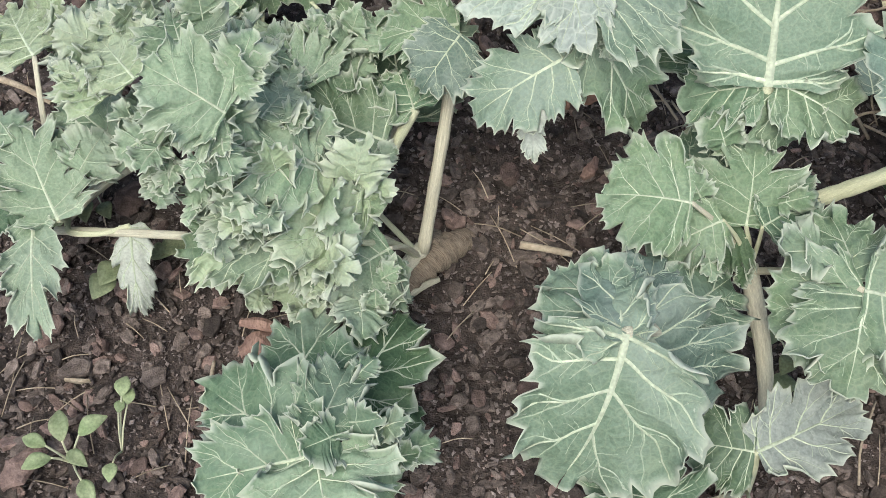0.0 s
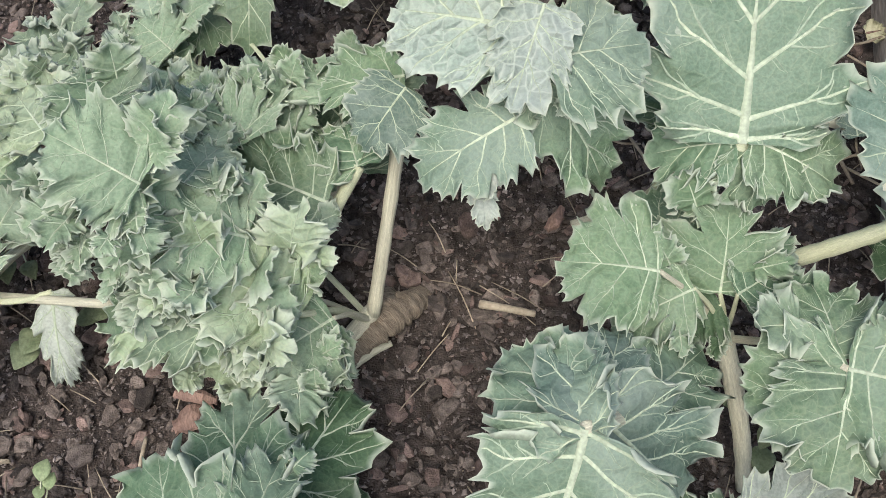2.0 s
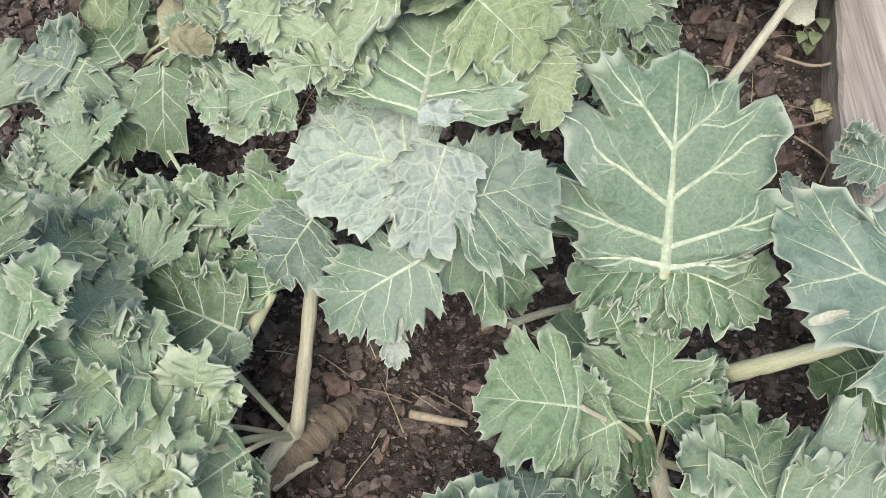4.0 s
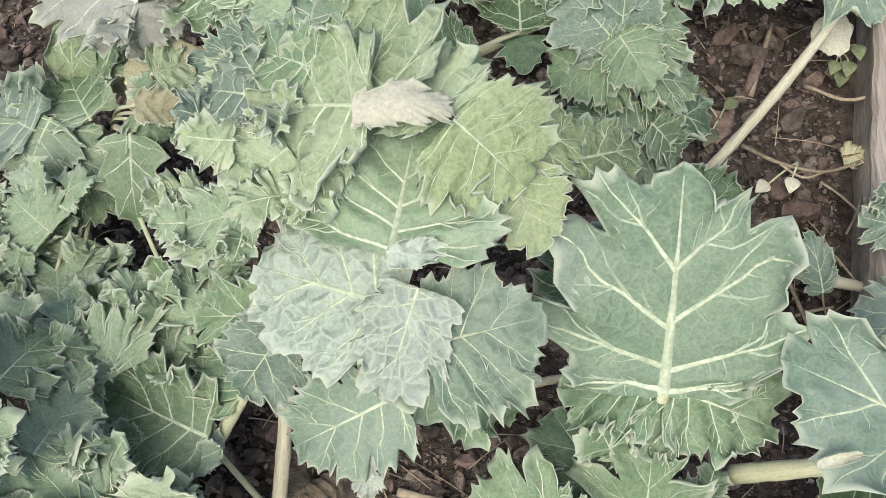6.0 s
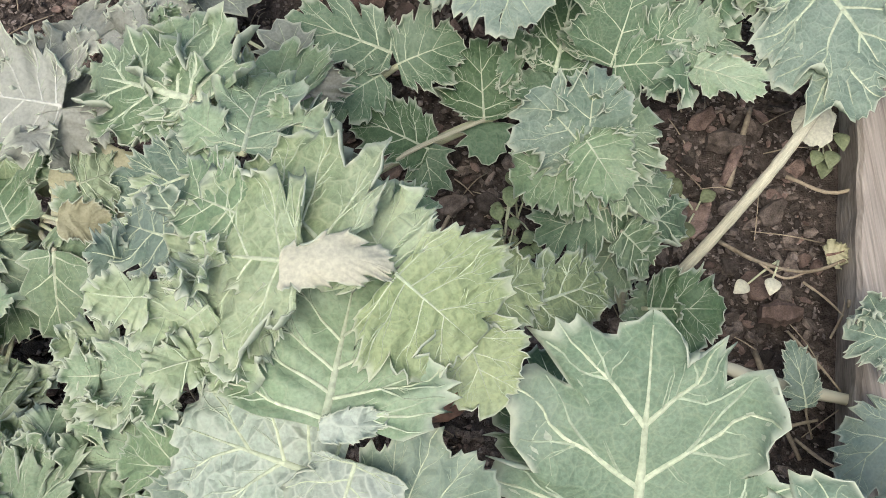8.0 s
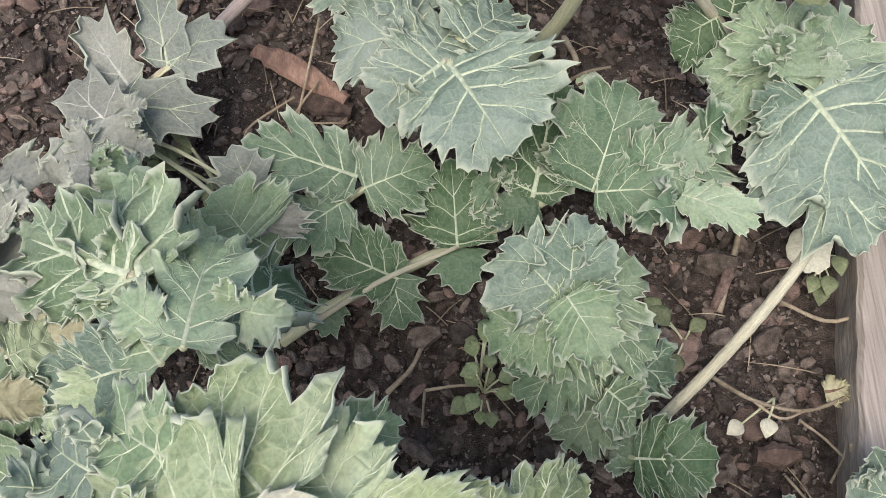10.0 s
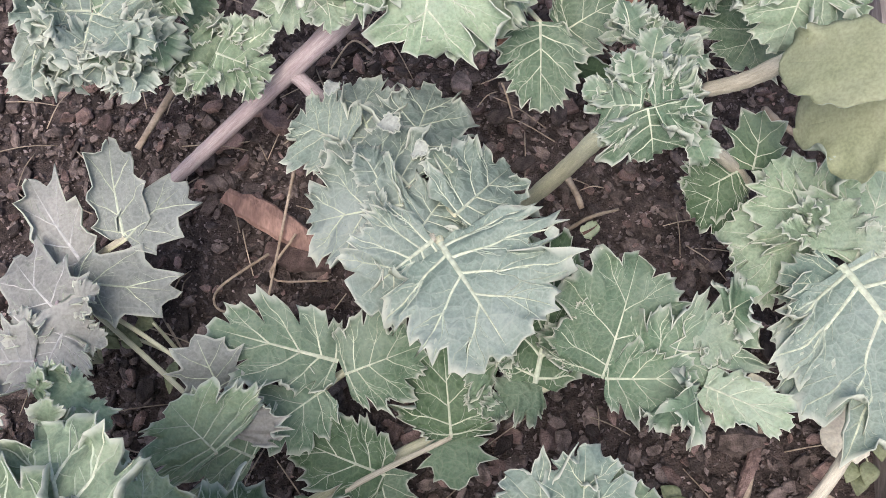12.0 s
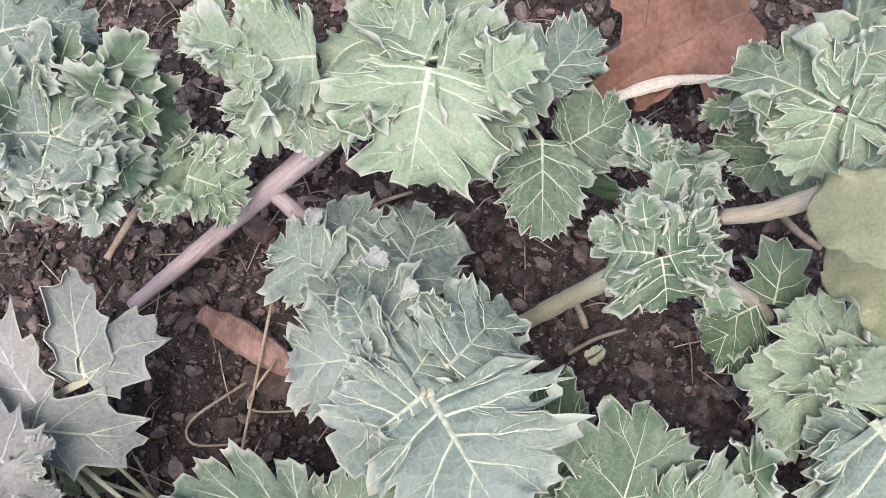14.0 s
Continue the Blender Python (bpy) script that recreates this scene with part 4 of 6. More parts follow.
kale_leaf(shaded_kale, (0.051, 0.698, 0.182), (0.039, 0.739, 0.185), 0.068, "green", "broad", seed=130)
kale_leaf(shaded_kale, (0.051, 0.698, 0.182), (0.003, 0.731, 0.170), 0.055, "light", "broad", seed=131)
kale_leaf(shaded_kale, (0.092, 0.723, 0.255), (0.057, 0.690, 0.219), 0.068, "blue", "broad", seed=132, ruffle=.7)
kale_leaf(shaded_kale, (0.091, 0.738, 0.250), (0.021, 0.749, 0.219), 0.052, "light", "broad", seed=133)
stem(shaded_kale, [(-0.037, 0.634, 0.080), (0.017, 0.669, 0.130), (0.052, 0.700, 0.180)], .0072, .005, STALK, 133, label="thick arched pale green stalk")
kale_leaf(shaded_kale, (-0.115, 0.731, 0.200), (-0.094, 0.764, 0.190), 0.072, "pale", "frill", seed=134)
kale_leaf(shaded_kale, (-0.041, 0.717, 0.200), (-0.082, 0.743, 0.200), 0.071, "pale", "curly", seed=135)
kale_leaf(shaded_kale, (-0.096, 0.688, 0.200), (-0.064, 0.705, 0.180), 0.071, "yellow", "curly", seed=136)
kale_leaf(shaded_kale, (-0.119, 0.681, 0.160), (-0.086, 0.661, 0.150), 0.073, "pale", "curly", seed=137)
kale_leaf(shaded_kale, (-0.105, 0.727, 0.120), (-0.098, 0.695, 0.100), 0.060, "pale", "oak", seed=138, stalk=[(-0.130, 1.000, 0.030)])
kale_leaf(shaded_kale, (-0.076, 0.655, 0.160), (-0.052, 0.643, 0.150), 0.069, "pale", "broad", seed=139, stalk=[(-0.130, 1.000, 0.030)])
frilled_kale = kale_plant("kale with pale fanned ribs and tightly frilled edges")
kale_leaf(frilled_kale, (0.074, 0.981, 0.290), (0.040, 1.063, 0.270), 0.091, "pale", "broad", seed=140, stalk=[(0.008, 1.060, 0.050)], thick=.010, ruffle=1.4)
kale_leaf(frilled_kale, (0.066, 0.983, 0.290), (-0.023, 1.031, 0.251), 0.088, "light", "broad", seed=141, stalk=[(0.008, 1.060, 0.050)], thick=.009, ruffle=1.4)
kale_leaf(frilled_kale, (0.063, 0.988, 0.280), (0.028, 0.982, 0.270), 0.045, "light", "curly", seed=142, stalk=[(0.008, 1.060, 0.050)])
kale_leaf(frilled_kale, (0.078, 0.988, 0.280), (0.111, 1.033, 0.241), 0.074, "yellow", "broad", seed=143, stalk=[(0.008, 1.060, 0.050)], ruffle=1.4)
kale_leaf(frilled_kale, (0.071, 0.984, 0.280), (0.075, 0.973, 0.251), 0.057, "pale", "curly", seed=144, stalk=[(0.008, 1.060, 0.050)])
kale_leaf(frilled_kale, (0.110, 0.926, 0.318), (0.114, 1.019, 0.271), 0.067, "pale", "curly", seed=145, stalk=[(0.008, 1.060, 0.050)], ruffle=.7)
kale_leaf(frilled_kale, (0.109, 0.938, 0.300), (0.145, 0.968, 0.259), 0.059, "light", "broad", seed=146, stalk=[(0.008, 1.060, 0.050)])
kale_leaf(frilled_kale, (0.116, 0.964, 0.260), (0.149, 1.047, 0.126), 0.080, "dark", "broad", seed=147, stalk=[(0.008, 1.060, 0.050)])
kale_leaf(frilled_kale, (0.096, 0.919, 0.310), (0.049, 0.979, 0.279), 0.046, "pale", "broad", seed=148, stalk=[(0.008, 1.060, 0.050)])
kale_leaf(frilled_kale, (0.078, 0.922, 0.300), (0.015, 0.914, 0.269), 0.067, "blue", "broad", seed=149, stalk=[(0.008, 1.060, 0.050)])
kale_leaf(frilled_kale, (0.069, 0.918, 0.290), (0.034, 0.885, 0.270), 0.052, "yellow", "curly", seed=150, stalk=[(0.008, 1.060, 0.050)])
kale_leaf(frilled_kale, (-0.094, 0.994, 0.150), (-0.042, 1.007, 0.150), 0.036, "tan", "plain", seed=151, stalk=[(0.008, 1.060, 0.050)], ruffle=.25)
kale_leaf(frilled_kale, (-0.060, 0.960, 0.200), (0.025, 0.972, 0.200), 0.060, "tan", "plain", seed=152, stalk=[(0.008, 1.060, 0.050)], ruffle=.2)
kale_leaf(frilled_kale, (0.110, 1.079, 0.130), (0.083, 1.105, 0.161), 0.094, "light", "broad", seed=153, stalk=[(0.008, 1.060, 0.050)], ruffle=.5)
kale_leaf(frilled_kale, (0.121, 1.092, 0.120), (0.133, 1.118, 0.141), 0.058, "mauve", "broad", seed=154, stalk=[(0.008, 1.060, 0.050)])
kale_leaf(frilled_kale, (0.011, 1.094, 0.200), (0.037, 1.112, 0.190), 0.050, "pale", "curly", seed=155)
kale_leaf(frilled_kale, (0.019, 1.060, 0.220), (0.051, 1.071, 0.200), 0.052, "pale", "curly", seed=156)
kale_leaf(frilled_kale, (-0.029, 1.066, 0.240), (-0.049, 1.094, 0.240), 0.062, "mauve", "curly", seed=157, stalk=[(0.008, 1.060, 0.050)])
kale_leaf(frilled_kale, (-0.042, 1.017, 0.220), (-0.058, 1.044, 0.220), 0.058, "mauve", "curly", seed=158, stalk=[(0.008, 1.060, 0.050)])
low_kale = kale_plant("young kale lying along its pale stem with lobed leaves")
stem(low_kale, [(0.119, 1.035, 0.010), (0.172, 1.064, 0.030), (0.234, 1.094, 0.035), (0.312, 1.120, 0.060), (0.357, 1.137, 0.080)], .0062, .0045, STALK, 158, label="pale green lying stem")
kale_leaf(low_kale, (0.191, 1.156, 0.090), (0.100, 1.175, 0.121), 0.065, "green", "broad", seed=159, ruffle=.7)
kale_leaf(low_kale, (0.181, 1.136, 0.085), (0.130, 1.102, 0.080), 0.059, "green", "broad", seed=160, ruffle=.7)
kale_leaf(low_kale, (0.196, 1.147, 0.085), (0.256, 1.163, 0.100), 0.070, "green", "broad", seed=161)
stem(low_kale, [(0.153, 1.127, 0.055), (0.195, 1.153, 0.072), (0.229, 1.156, 0.080)], .004, .002, STALK, 161)
kale_leaf(low_kale, (0.276, 1.101, 0.060), (0.272, 1.170, 0.091), 0.077, "dark", "broad", seed=162, stalk=[(0.130, 1.038, 0.015)])
kale_leaf(low_kale, (0.224, 1.076, 0.050), (0.153, 1.103, 0.071), 0.060, "dark", "broad", seed=163)
kale_leaf(low_kale, (0.219, 1.079, 0.050), (0.228, 1.039, 0.030), 0.041, "green", "oak", seed=164)
kale_leaf(low_kale, (0.276, 1.103, 0.050), (0.280, 1.066, 0.040), 0.046, "green", "oak", seed=165)
kale_leaf(low_kale, (0.167, 1.064, 0.030), (0.156, 1.036, 0.020), 0.031, "green", "oak", seed=166)
kale_leaf(low_kale, (0.341, 1.133, 0.087), (0.371, 1.253, 0.100), 0.072, "dark", "broad", seed=167)
kale_leaf(low_kale, (0.312, 1.144, 0.080), (0.292, 1.150, 0.090), 0.050, "green", "curly", seed=168)
kale_leaf(low_kale, (0.391, 1.132, 0.098), (0.421, 1.212, 0.141), 0.111, "green", "broad", seed=169, thick=.004)
kale_leaf(low_kale, (0.393, 1.131, 0.100), (0.455, 1.122, 0.121), 0.055, "green", "broad", seed=170)
kale_leaf(low_kale, (0.415, 1.133, 0.110), (0.504, 1.156, 0.130), 0.083, "green", "curly", seed=171)
kale_leaf(low_kale, (0.461, 1.117, 0.120), (0.515, 1.083, 0.135), 0.039, "pale", "broad", seed=172, ruffle=.7)
kale_leaf(low_kale, (0.489, 1.118, 0.130), (0.513, 1.087, 0.120), 0.024, "tan", "plain", seed=173, ruffle=.4)
kale_leaf(low_kale, (0.462, 1.158, 0.130), (0.488, 1.140, 0.130), 0.033, "pale", "curly", seed=174, crest=2)
kale_leaf(low_kale, (0.385, 1.150, 0.100), (0.367, 1.171, 0.110), 0.052, "green", "curly", seed=175)
kale_leaf(low_kale, (0.347, 1.129, 0.080), (0.310, 1.125, 0.080), 0.043, "green", "curly", seed=176)
toothed_kale = kale_plant("small upright kale with tiers of toothed leaves")
stem(toothed_kale, [(0.403, 0.929, 0.000), (0.390, 0.950, 0.050), (0.375, 0.988, 0.100)], .006, .005, STALK, 176)
kale_leaf(toothed_kale, (0.348, 0.997, 0.190), (0.306, 1.038, 0.211), 0.078, "frost", "broad", seed=177, stalk=[(0.399, 0.927, 0.010)])
kale_leaf(toothed_kale, (0.351, 0.993, 0.190), (0.397, 1.027, 0.200), 0.078, "light", "broad", seed=178, stalk=[(0.399, 0.927, 0.010)])
kale_leaf(toothed_kale, (0.351, 1.002, 0.190), (0.356, 1.050, 0.221), 0.068, "blue", "broad", seed=179, stalk=[(0.399, 0.927, 0.010)])
kale_leaf(toothed_kale, (0.347, 0.987, 0.190), (0.292, 0.983, 0.169), 0.070, "light", "broad", seed=183, stalk=[(0.399, 0.927, 0.010)])
kale_leaf(toothed_kale, (0.349, 0.980, 0.185), (0.320, 0.957, 0.159), 0.060, "light", "broad", seed=184, stalk=[(0.399, 0.927, 0.010)])
kale_leaf(toothed_kale, (0.367, 0.971, 0.180), (0.421, 0.982, 0.149), 0.056, "light", "broad", seed=185, stalk=[(0.399, 0.927, 0.010)])
kale_leaf(toothed_kale, (0.348, 0.997, 0.203), (0.375, 0.955, 0.188), 0.060, "light", "disc", seed=906, arch=.03)
kale_leaf(toothed_kale, (0.368, 0.965, 0.150), (0.312, 0.952, 0.119), 0.060, "green", "broad", seed=186, stalk=[(0.399, 0.927, 0.010)])
kale_leaf(toothed_kale, (0.374, 0.962, 0.150), (0.447, 0.974, 0.088), 0.062, "green", "broad", seed=187, stalk=[(0.399, 0.927, 0.010)])
kale_leaf(toothed_kale, (0.382, 0.949, 0.130), (0.355, 0.915, 0.089), 0.060, "light", "broad", seed=188, stalk=[(0.399, 0.927, 0.010)])
kale_leaf(toothed_kale, (0.379, 0.944, 0.150), (0.410, 0.931, 0.109), 0.050, "light", "broad", seed=189, stalk=[(0.399, 0.927, 0.010)])
kale_leaf(toothed_kale, (0.414, 0.915, 0.050), (0.480, 0.910, 0.060), 0.080, "dark", "disc", seed=190, stalk=[(0.399, 0.927, 0.010)], ruffle=1.2)
kale_leaf(toothed_kale, (0.423, 0.912, 0.040), (0.410, 0.939, 0.050), 0.043, "light", "curly", seed=191, stalk=[(0.399, 0.927, 0.010)])
pale_stalk_kale = kale_plant("kale with a long cream stalk and a broad veined blue leaf")
stem(pale_stalk_kale, [(0.437, 0.949, 0.000), (0.479, 0.983, 0.045), (0.516, 1.017, 0.085), (0.543, 1.046, 0.108), (0.569, 1.079, 0.118)], .0054, .005, STALK_PALE, 191, label="long smooth cream stalk")
kale_leaf(pale_stalk_kale, (0.569, 1.198, 0.145), (0.629, 1.090, 0.130), 0.164, "frost", "palm", seed=192, thick=.008)
kale_leaf(pale_stalk_kale, (0.577, 1.186, 0.140), (0.592, 1.056, 0.128), 0.118, "frost", "disc", seed=193, thick=.008, arch=0.02, ruffle=0.7)
kale_leaf(pale_stalk_kale, (0.571, 1.195, 0.140), (0.535, 1.169, 0.120), 0.072, "blue", "disc", seed=194)
kale_leaf(pale_stalk_kale, (0.580, 1.199, 0.140), (0.624, 1.282, 0.140), 0.093, "pale", "broad", seed=195)
kale_leaf(pale_stalk_kale, (0.567, 1.223, 0.130), (0.491, 1.241, 0.120), 0.094, "pale", "broad", seed=196)
kale_leaf(pale_stalk_kale, (0.559, 1.228, 0.130), (0.531, 1.284, 0.151), 0.084, "pale", "broad", seed=197)
kale_leaf(pale_stalk_kale, (0.543, 1.219, 0.120), (0.499, 1.211, 0.110), 0.061, "pale", "broad", seed=198)
kale_leaf(pale_stalk_kale, (0.562, 1.209, 0.150), (0.565, 1.246, 0.160), 0.059, "pale", "curly", seed=199)
kale_leaf(pale_stalk_kale, (0.516, 1.284, 0.110), (0.474, 1.270, 0.100), 0.069, "dark", "broad", seed=200)
kale_leaf(pale_stalk_kale, (0.569, 1.186, 0.140), (0.529, 1.096, 0.119), 0.085, "blue", "palm", seed=201, arch=0.02)
kale_leaf(pale_stalk_kale, (0.599, 1.086, 0.060), (0.562, 1.096, 0.060), 0.044, "cream", "plain", seed=202)
kale_leaf(pale_stalk_kale, (0.618, 0.869, 0.080), (0.568, 0.881, 0.090), 0.058, "blue", "curly", seed=203)
kale_leaf(pale_stalk_kale, (0.542, 0.828, 0.040), (0.531, 0.879, 0.060), 0.034, "blue", "broad", seed=905)
kale_leaf(pale_stalk_kale, (0.606, 0.807, 0.080), (0.549, 0.761, 0.070), 0.076, "blue", "broad", seed=204)
frosted_kale = kale_plant("tightly frilled blue-grey kale leaf with insect holes")
kale_leaf(frosted_kale, (0.272, 1.218, 0.165), (0.317, 1.130, 0.175), 0.125, "frost", "disc", seed=205, stalk=[(0.246, 1.343, 0.020)], holes=3, crest=0, thick=.008, ruffle=0.9)
kale_leaf(frosted_kale, (0.258, 1.230, 0.165), (0.283, 1.272, 0.150), 0.063, "frost", "curly", seed=206, stalk=[(0.246, 1.343, 0.020)], crest=2)
kale_leaf(frosted_kale, (0.267, 1.219, 0.168), (0.211, 1.183, 0.150), 0.098, "frost", "disc", seed=207, stalk=[(0.246, 1.343, 0.020)], thick=.008, holes=2, crest=0, ruffle=0.9)
kale_leaf(frosted_kale, (0.246, 1.248, 0.170), (0.172, 1.250, 0.141), 0.092, "frost", "broad", seed=208, stalk=[(0.246, 1.343, 0.020)], crest=2, ruffle=1.1)
kale_leaf(frosted_kale, (0.284, 1.238, 0.170), (0.330, 1.293, 0.141), 0.085, "frost", "broad", seed=209, stalk=[(0.246, 1.343, 0.020)], holes=1, crest=2, ruffle=1.2)
kale_leaf(frosted_kale, (0.251, 1.305, 0.140), (0.274, 1.383, 0.120), 0.082, "frost", "broad", seed=210, stalk=[(0.246, 1.343, 0.020)], crest=1)
kale_leaf(frosted_kale, (0.223, 1.321, 0.130), (0.203, 1.396, 0.110), 0.072, "frost", "broad", seed=211, stalk=[(0.246, 1.343, 0.020)], crest=1)
kale_leaf(frosted_kale, (0.202, 1.323, 0.130), (0.156, 1.355, 0.120), 0.066, "frost", "broad", seed=212, stalk=[(0.246, 1.343, 0.020)], crest=1)
kale_leaf(frosted_kale, (0.251, 1.268, 0.160), (0.214, 1.325, 0.140), 0.070, "frost", "broad", seed=213, stalk=[(0.246, 1.343, 0.020)], crest=2, ruffle=1.3)
kale_leaf(frosted_kale, (0.248, 1.215, 0.165), (0.208, 1.219, 0.150), 0.058, "frost", "curly", seed=214, stalk=[(0.246, 1.343, 0.020)], crest=2)
kale_leaf(frosted_kale, (0.231, 1.324, 0.165), (0.246, 1.308, 0.172), 0.016, "bleached", "fold", seed=270, cup=.3)
kale_leaf(frosted_kale, (0.255, 1.297, 0.165), (0.267, 1.290, 0.172), 0.014, "bleached", "fold", seed=271, cup=.3)
kale_leaf(frosted_kale, (0.195, 1.360, 0.165), (0.190, 1.342, 0.172), 0.012, "bleached", "fold", seed=272, cup=.3)
kale_leaf(frosted_kale, (0.326, 1.187, 0.165), (0.337, 1.190, 0.172), 0.014, "bleached", "fold", seed=273, cup=.3)
seedling_kale = kale_plant("grey-mauve young kale with pointed lobes")
kale_leaf(seedling_kale, (-0.005, 1.235, 0.110), (-0.053, 1.305, 0.120), 0.053, "mauve", "oak", seed=215, stalk=[(-0.044, 1.249, 0.020)])
kale_leaf(seedling_kale, (0.027, 1.254, 0.120), (0.013, 1.328, 0.140), 0.046, "ash", "oak", seed=216, stalk=[(-0.044, 1.249, 0.020)])
kale_leaf(seedling_kale, (0.029, 1.252, 0.120), (0.071, 1.299, 0.120), 0.050, "ash", "oak", seed=217, stalk=[(-0.044, 1.249, 0.020)])
kale_leaf(seedling_kale, (-0.012, 1.221, 0.110), (0.065, 1.215, 0.100), 0.053, "ash", "oak", seed=218, stalk=[(-0.044, 1.249, 0.020)])
kale_leaf(seedling_kale, (-0.010, 1.185, 0.130), (-0.057, 1.237, 0.120), 0.060, "mauve", "oak", seed=219, stalk=[(-0.044, 1.249, 0.020)])
kale_leaf(seedling_kale, (-0.008, 1.172, 0.130), (-0.027, 1.129, 0.120), 0.054, "mauve", "curly", seed=220, stalk=[(-0.044, 1.249, 0.020)])
kale_leaf(seedling_kale, (-0.011, 1.191, 0.140), (0.006, 1.162, 0.120), 0.042, "mauve", "curly", seed=221, stalk=[(-0.044, 1.249, 0.020)])
kale_leaf(seedling_kale, (-0.026, 1.151, 0.130), (-0.071, 1.156, 0.120), 0.058, "mauve", "oak", seed=222, stalk=[(-0.044, 1.249, 0.020)])
kale_leaf(seedling_kale, (0.104, 1.134, 0.100), (0.090, 1.165, 0.129), 0.050, "ash", "oak", seed=223, stalk=[(-0.044, 1.249, 0.020)])
kale_leaf(seedling_kale, (0.129, 1.084, 0.090), (0.078, 1.103, 0.131), 0.088, "light", "broad", seed=224, stalk=[(-0.044, 1.249, 0.020)], ruffle=.5)
mauve_kale = kale_plant("kale with a mauve stem and dense frilled leaves")
stem(mauve_kale, [(0.020, 1.358, 0.000), (0.083, 1.376, 0.060), (0.145, 1.394, 0.120), (0.210, 1.413, 0.182)], .0062, .0095, STALK_MAUVE, 224, label="smooth mauve stem")
stem(mauve_kale, [(0.158, 1.394, 0.128), (0.184, 1.372, 0.112), (0.216, 1.338, 0.104)], .0068, .006, STALK_MAUVE, 224)
kale_leaf(mauve_kale, (0.011, 1.409, 0.200), (-0.050, 1.409, 0.200), 0.103, "frost", "frill", seed=225, ruffle=.7)
kale_leaf(mauve_kale, (0.011, 1.411, 0.200), (0.068, 1.438, 0.190), 0.085, "green", "frill", seed=226)
kale_leaf(mauve_kale, (0.016, 1.407, 0.200), (0.063, 1.380, 0.180), 0.076, "frost", "frill", seed=227)
kale_leaf(mauve_kale, (0.012, 1.407, 0.200), (0.003, 1.355, 0.190), 0.078, "frost", "frill", seed=228)
kale_leaf(mauve_kale, (0.014, 1.420, 0.200), (0.008, 1.479, 0.190), 0.082, "green", "frill", seed=229)
kale_leaf(mauve_kale, (0.080, 1.403, 0.170), (0.105, 1.381, 0.150), 0.058, "light", "frill", seed=230)
kale_leaf(mauve_kale, (0.101, 1.388, 0.170), (0.142, 1.379, 0.150), 0.053, "light", "frill", seed=231)
kale_leaf(mauve_kale, (0.069, 1.427, 0.170), (0.094, 1.447, 0.160), 0.063, "green", "frill", seed=232)
kale_leaf(mauve_kale, (-0.034, 1.480, 0.220), (0.033, 1.509, 0.199), 0.066, "frost", "broad", seed=233)
back_kale = kale_plant("leafy kale with large frilled blue-green leaves")
kale_leaf(back_kale, (0.278, 1.427, 0.240), (0.261, 1.359, 0.201), 0.125, "pale", "broad", seed=234, thick=.008, crest=2, ruffle=1.1)
kale_leaf(back_kale, (0.276, 1.430, 0.240), (0.206, 1.482, 0.211), 0.115, "pale", "broad", seed=235, crest=2, ruffle=1.1)
kale_leaf(back_kale, (0.278, 1.432, 0.240), (0.286, 1.537, 0.211), 0.097, "pale", "broad", seed=236)
kale_leaf(back_kale, (0.283, 1.427, 0.240), (0.364, 1.431, 0.191), 0.103, "pale", "broad", seed=237, ruffle=1.2)
kale_leaf(back_kale, (0.285, 1.422, 0.230), (0.313, 1.369, 0.191), 0.086, "pale", "broad", seed=238, ruffle=1.3)
kale_leaf(back_kale, (0.200, 1.446, 0.230), (0.137, 1.445, 0.220), 0.079, "pale", "curly", seed=239)
kale_leaf(back_kale, (0.182, 1.436, 0.210), (0.149, 1.395, 0.190), 0.064, "pale", "curly", seed=240)
kale_leaf(back_kale, (0.138, 1.489, 0.200), (0.117, 1.462, 0.190), 0.062, "pale", "curly", seed=241)
kale_leaf(back_kale, (0.360, 1.411, 0.165), (0.357, 1.342, 0.139), 0.067, "green", "broad", seed=242, stalk=[(0.343, 1.476, 0.100)])
kale_leaf(back_kale, (0.363, 1.457, 0.170), (0.408, 1.501, 0.180), 0.055, "blue", "broad", seed=243)
kale_leaf(back_kale, (0.382, 1.425, 0.130), (0.430, 1.443, 0.151), 0.070, "green", "broad", seed=244)
kale_leaf(back_kale, (0.403, 1.406, 0.090), (0.408, 1.410, 0.119), 0.054, "dark", "plain", seed=245)
rosette_kale = kale_plant("curly kale rosette on a thick green stalk")
stem(rosette_kale, [(0.351, 1.329, 0.000), (0.378, 1.311, 0.100), (0.394, 1.286, 0.200), (0.419, 1.291, 0.225)], .0075, .0068, STALK, 245, label="thick pale green stalk")
kale_leaf(rosette_kale, (0.419, 1.284, 0.235), (0.427, 1.262, 0.201), 0.076, "green", "broad", seed=246, crest=1, ruffle=1.3)
kale_leaf(rosette_kale, (0.416, 1.286, 0.235), (0.386, 1.301, 0.210), 0.054, "green", "curly", seed=247, crest=2)
kale_leaf(rosette_kale, (0.423, 1.285, 0.235), (0.466, 1.305, 0.210), 0.057, "green", "curly", seed=248, crest=2)
kale_leaf(rosette_kale, (0.420, 1.289, 0.235), (0.436, 1.337, 0.210), 0.057, "green", "frill", seed=249, crest=5)
kale_leaf(rosette_kale, (0.417, 1.292, 0.230), (0.407, 1.336, 0.201), 0.049, "green", "frill", seed=250, crest=5)
kale_leaf(rosette_kale, (0.428, 1.291, 0.230), (0.461, 1.334, 0.201), 0.043, "green", "frill", seed=251, crest=5)
kale_leaf(rosette_kale, (0.438, 1.352, 0.200), (0.461, 1.408, 0.171), 0.063, "green", "frill", seed=252, crest=5)
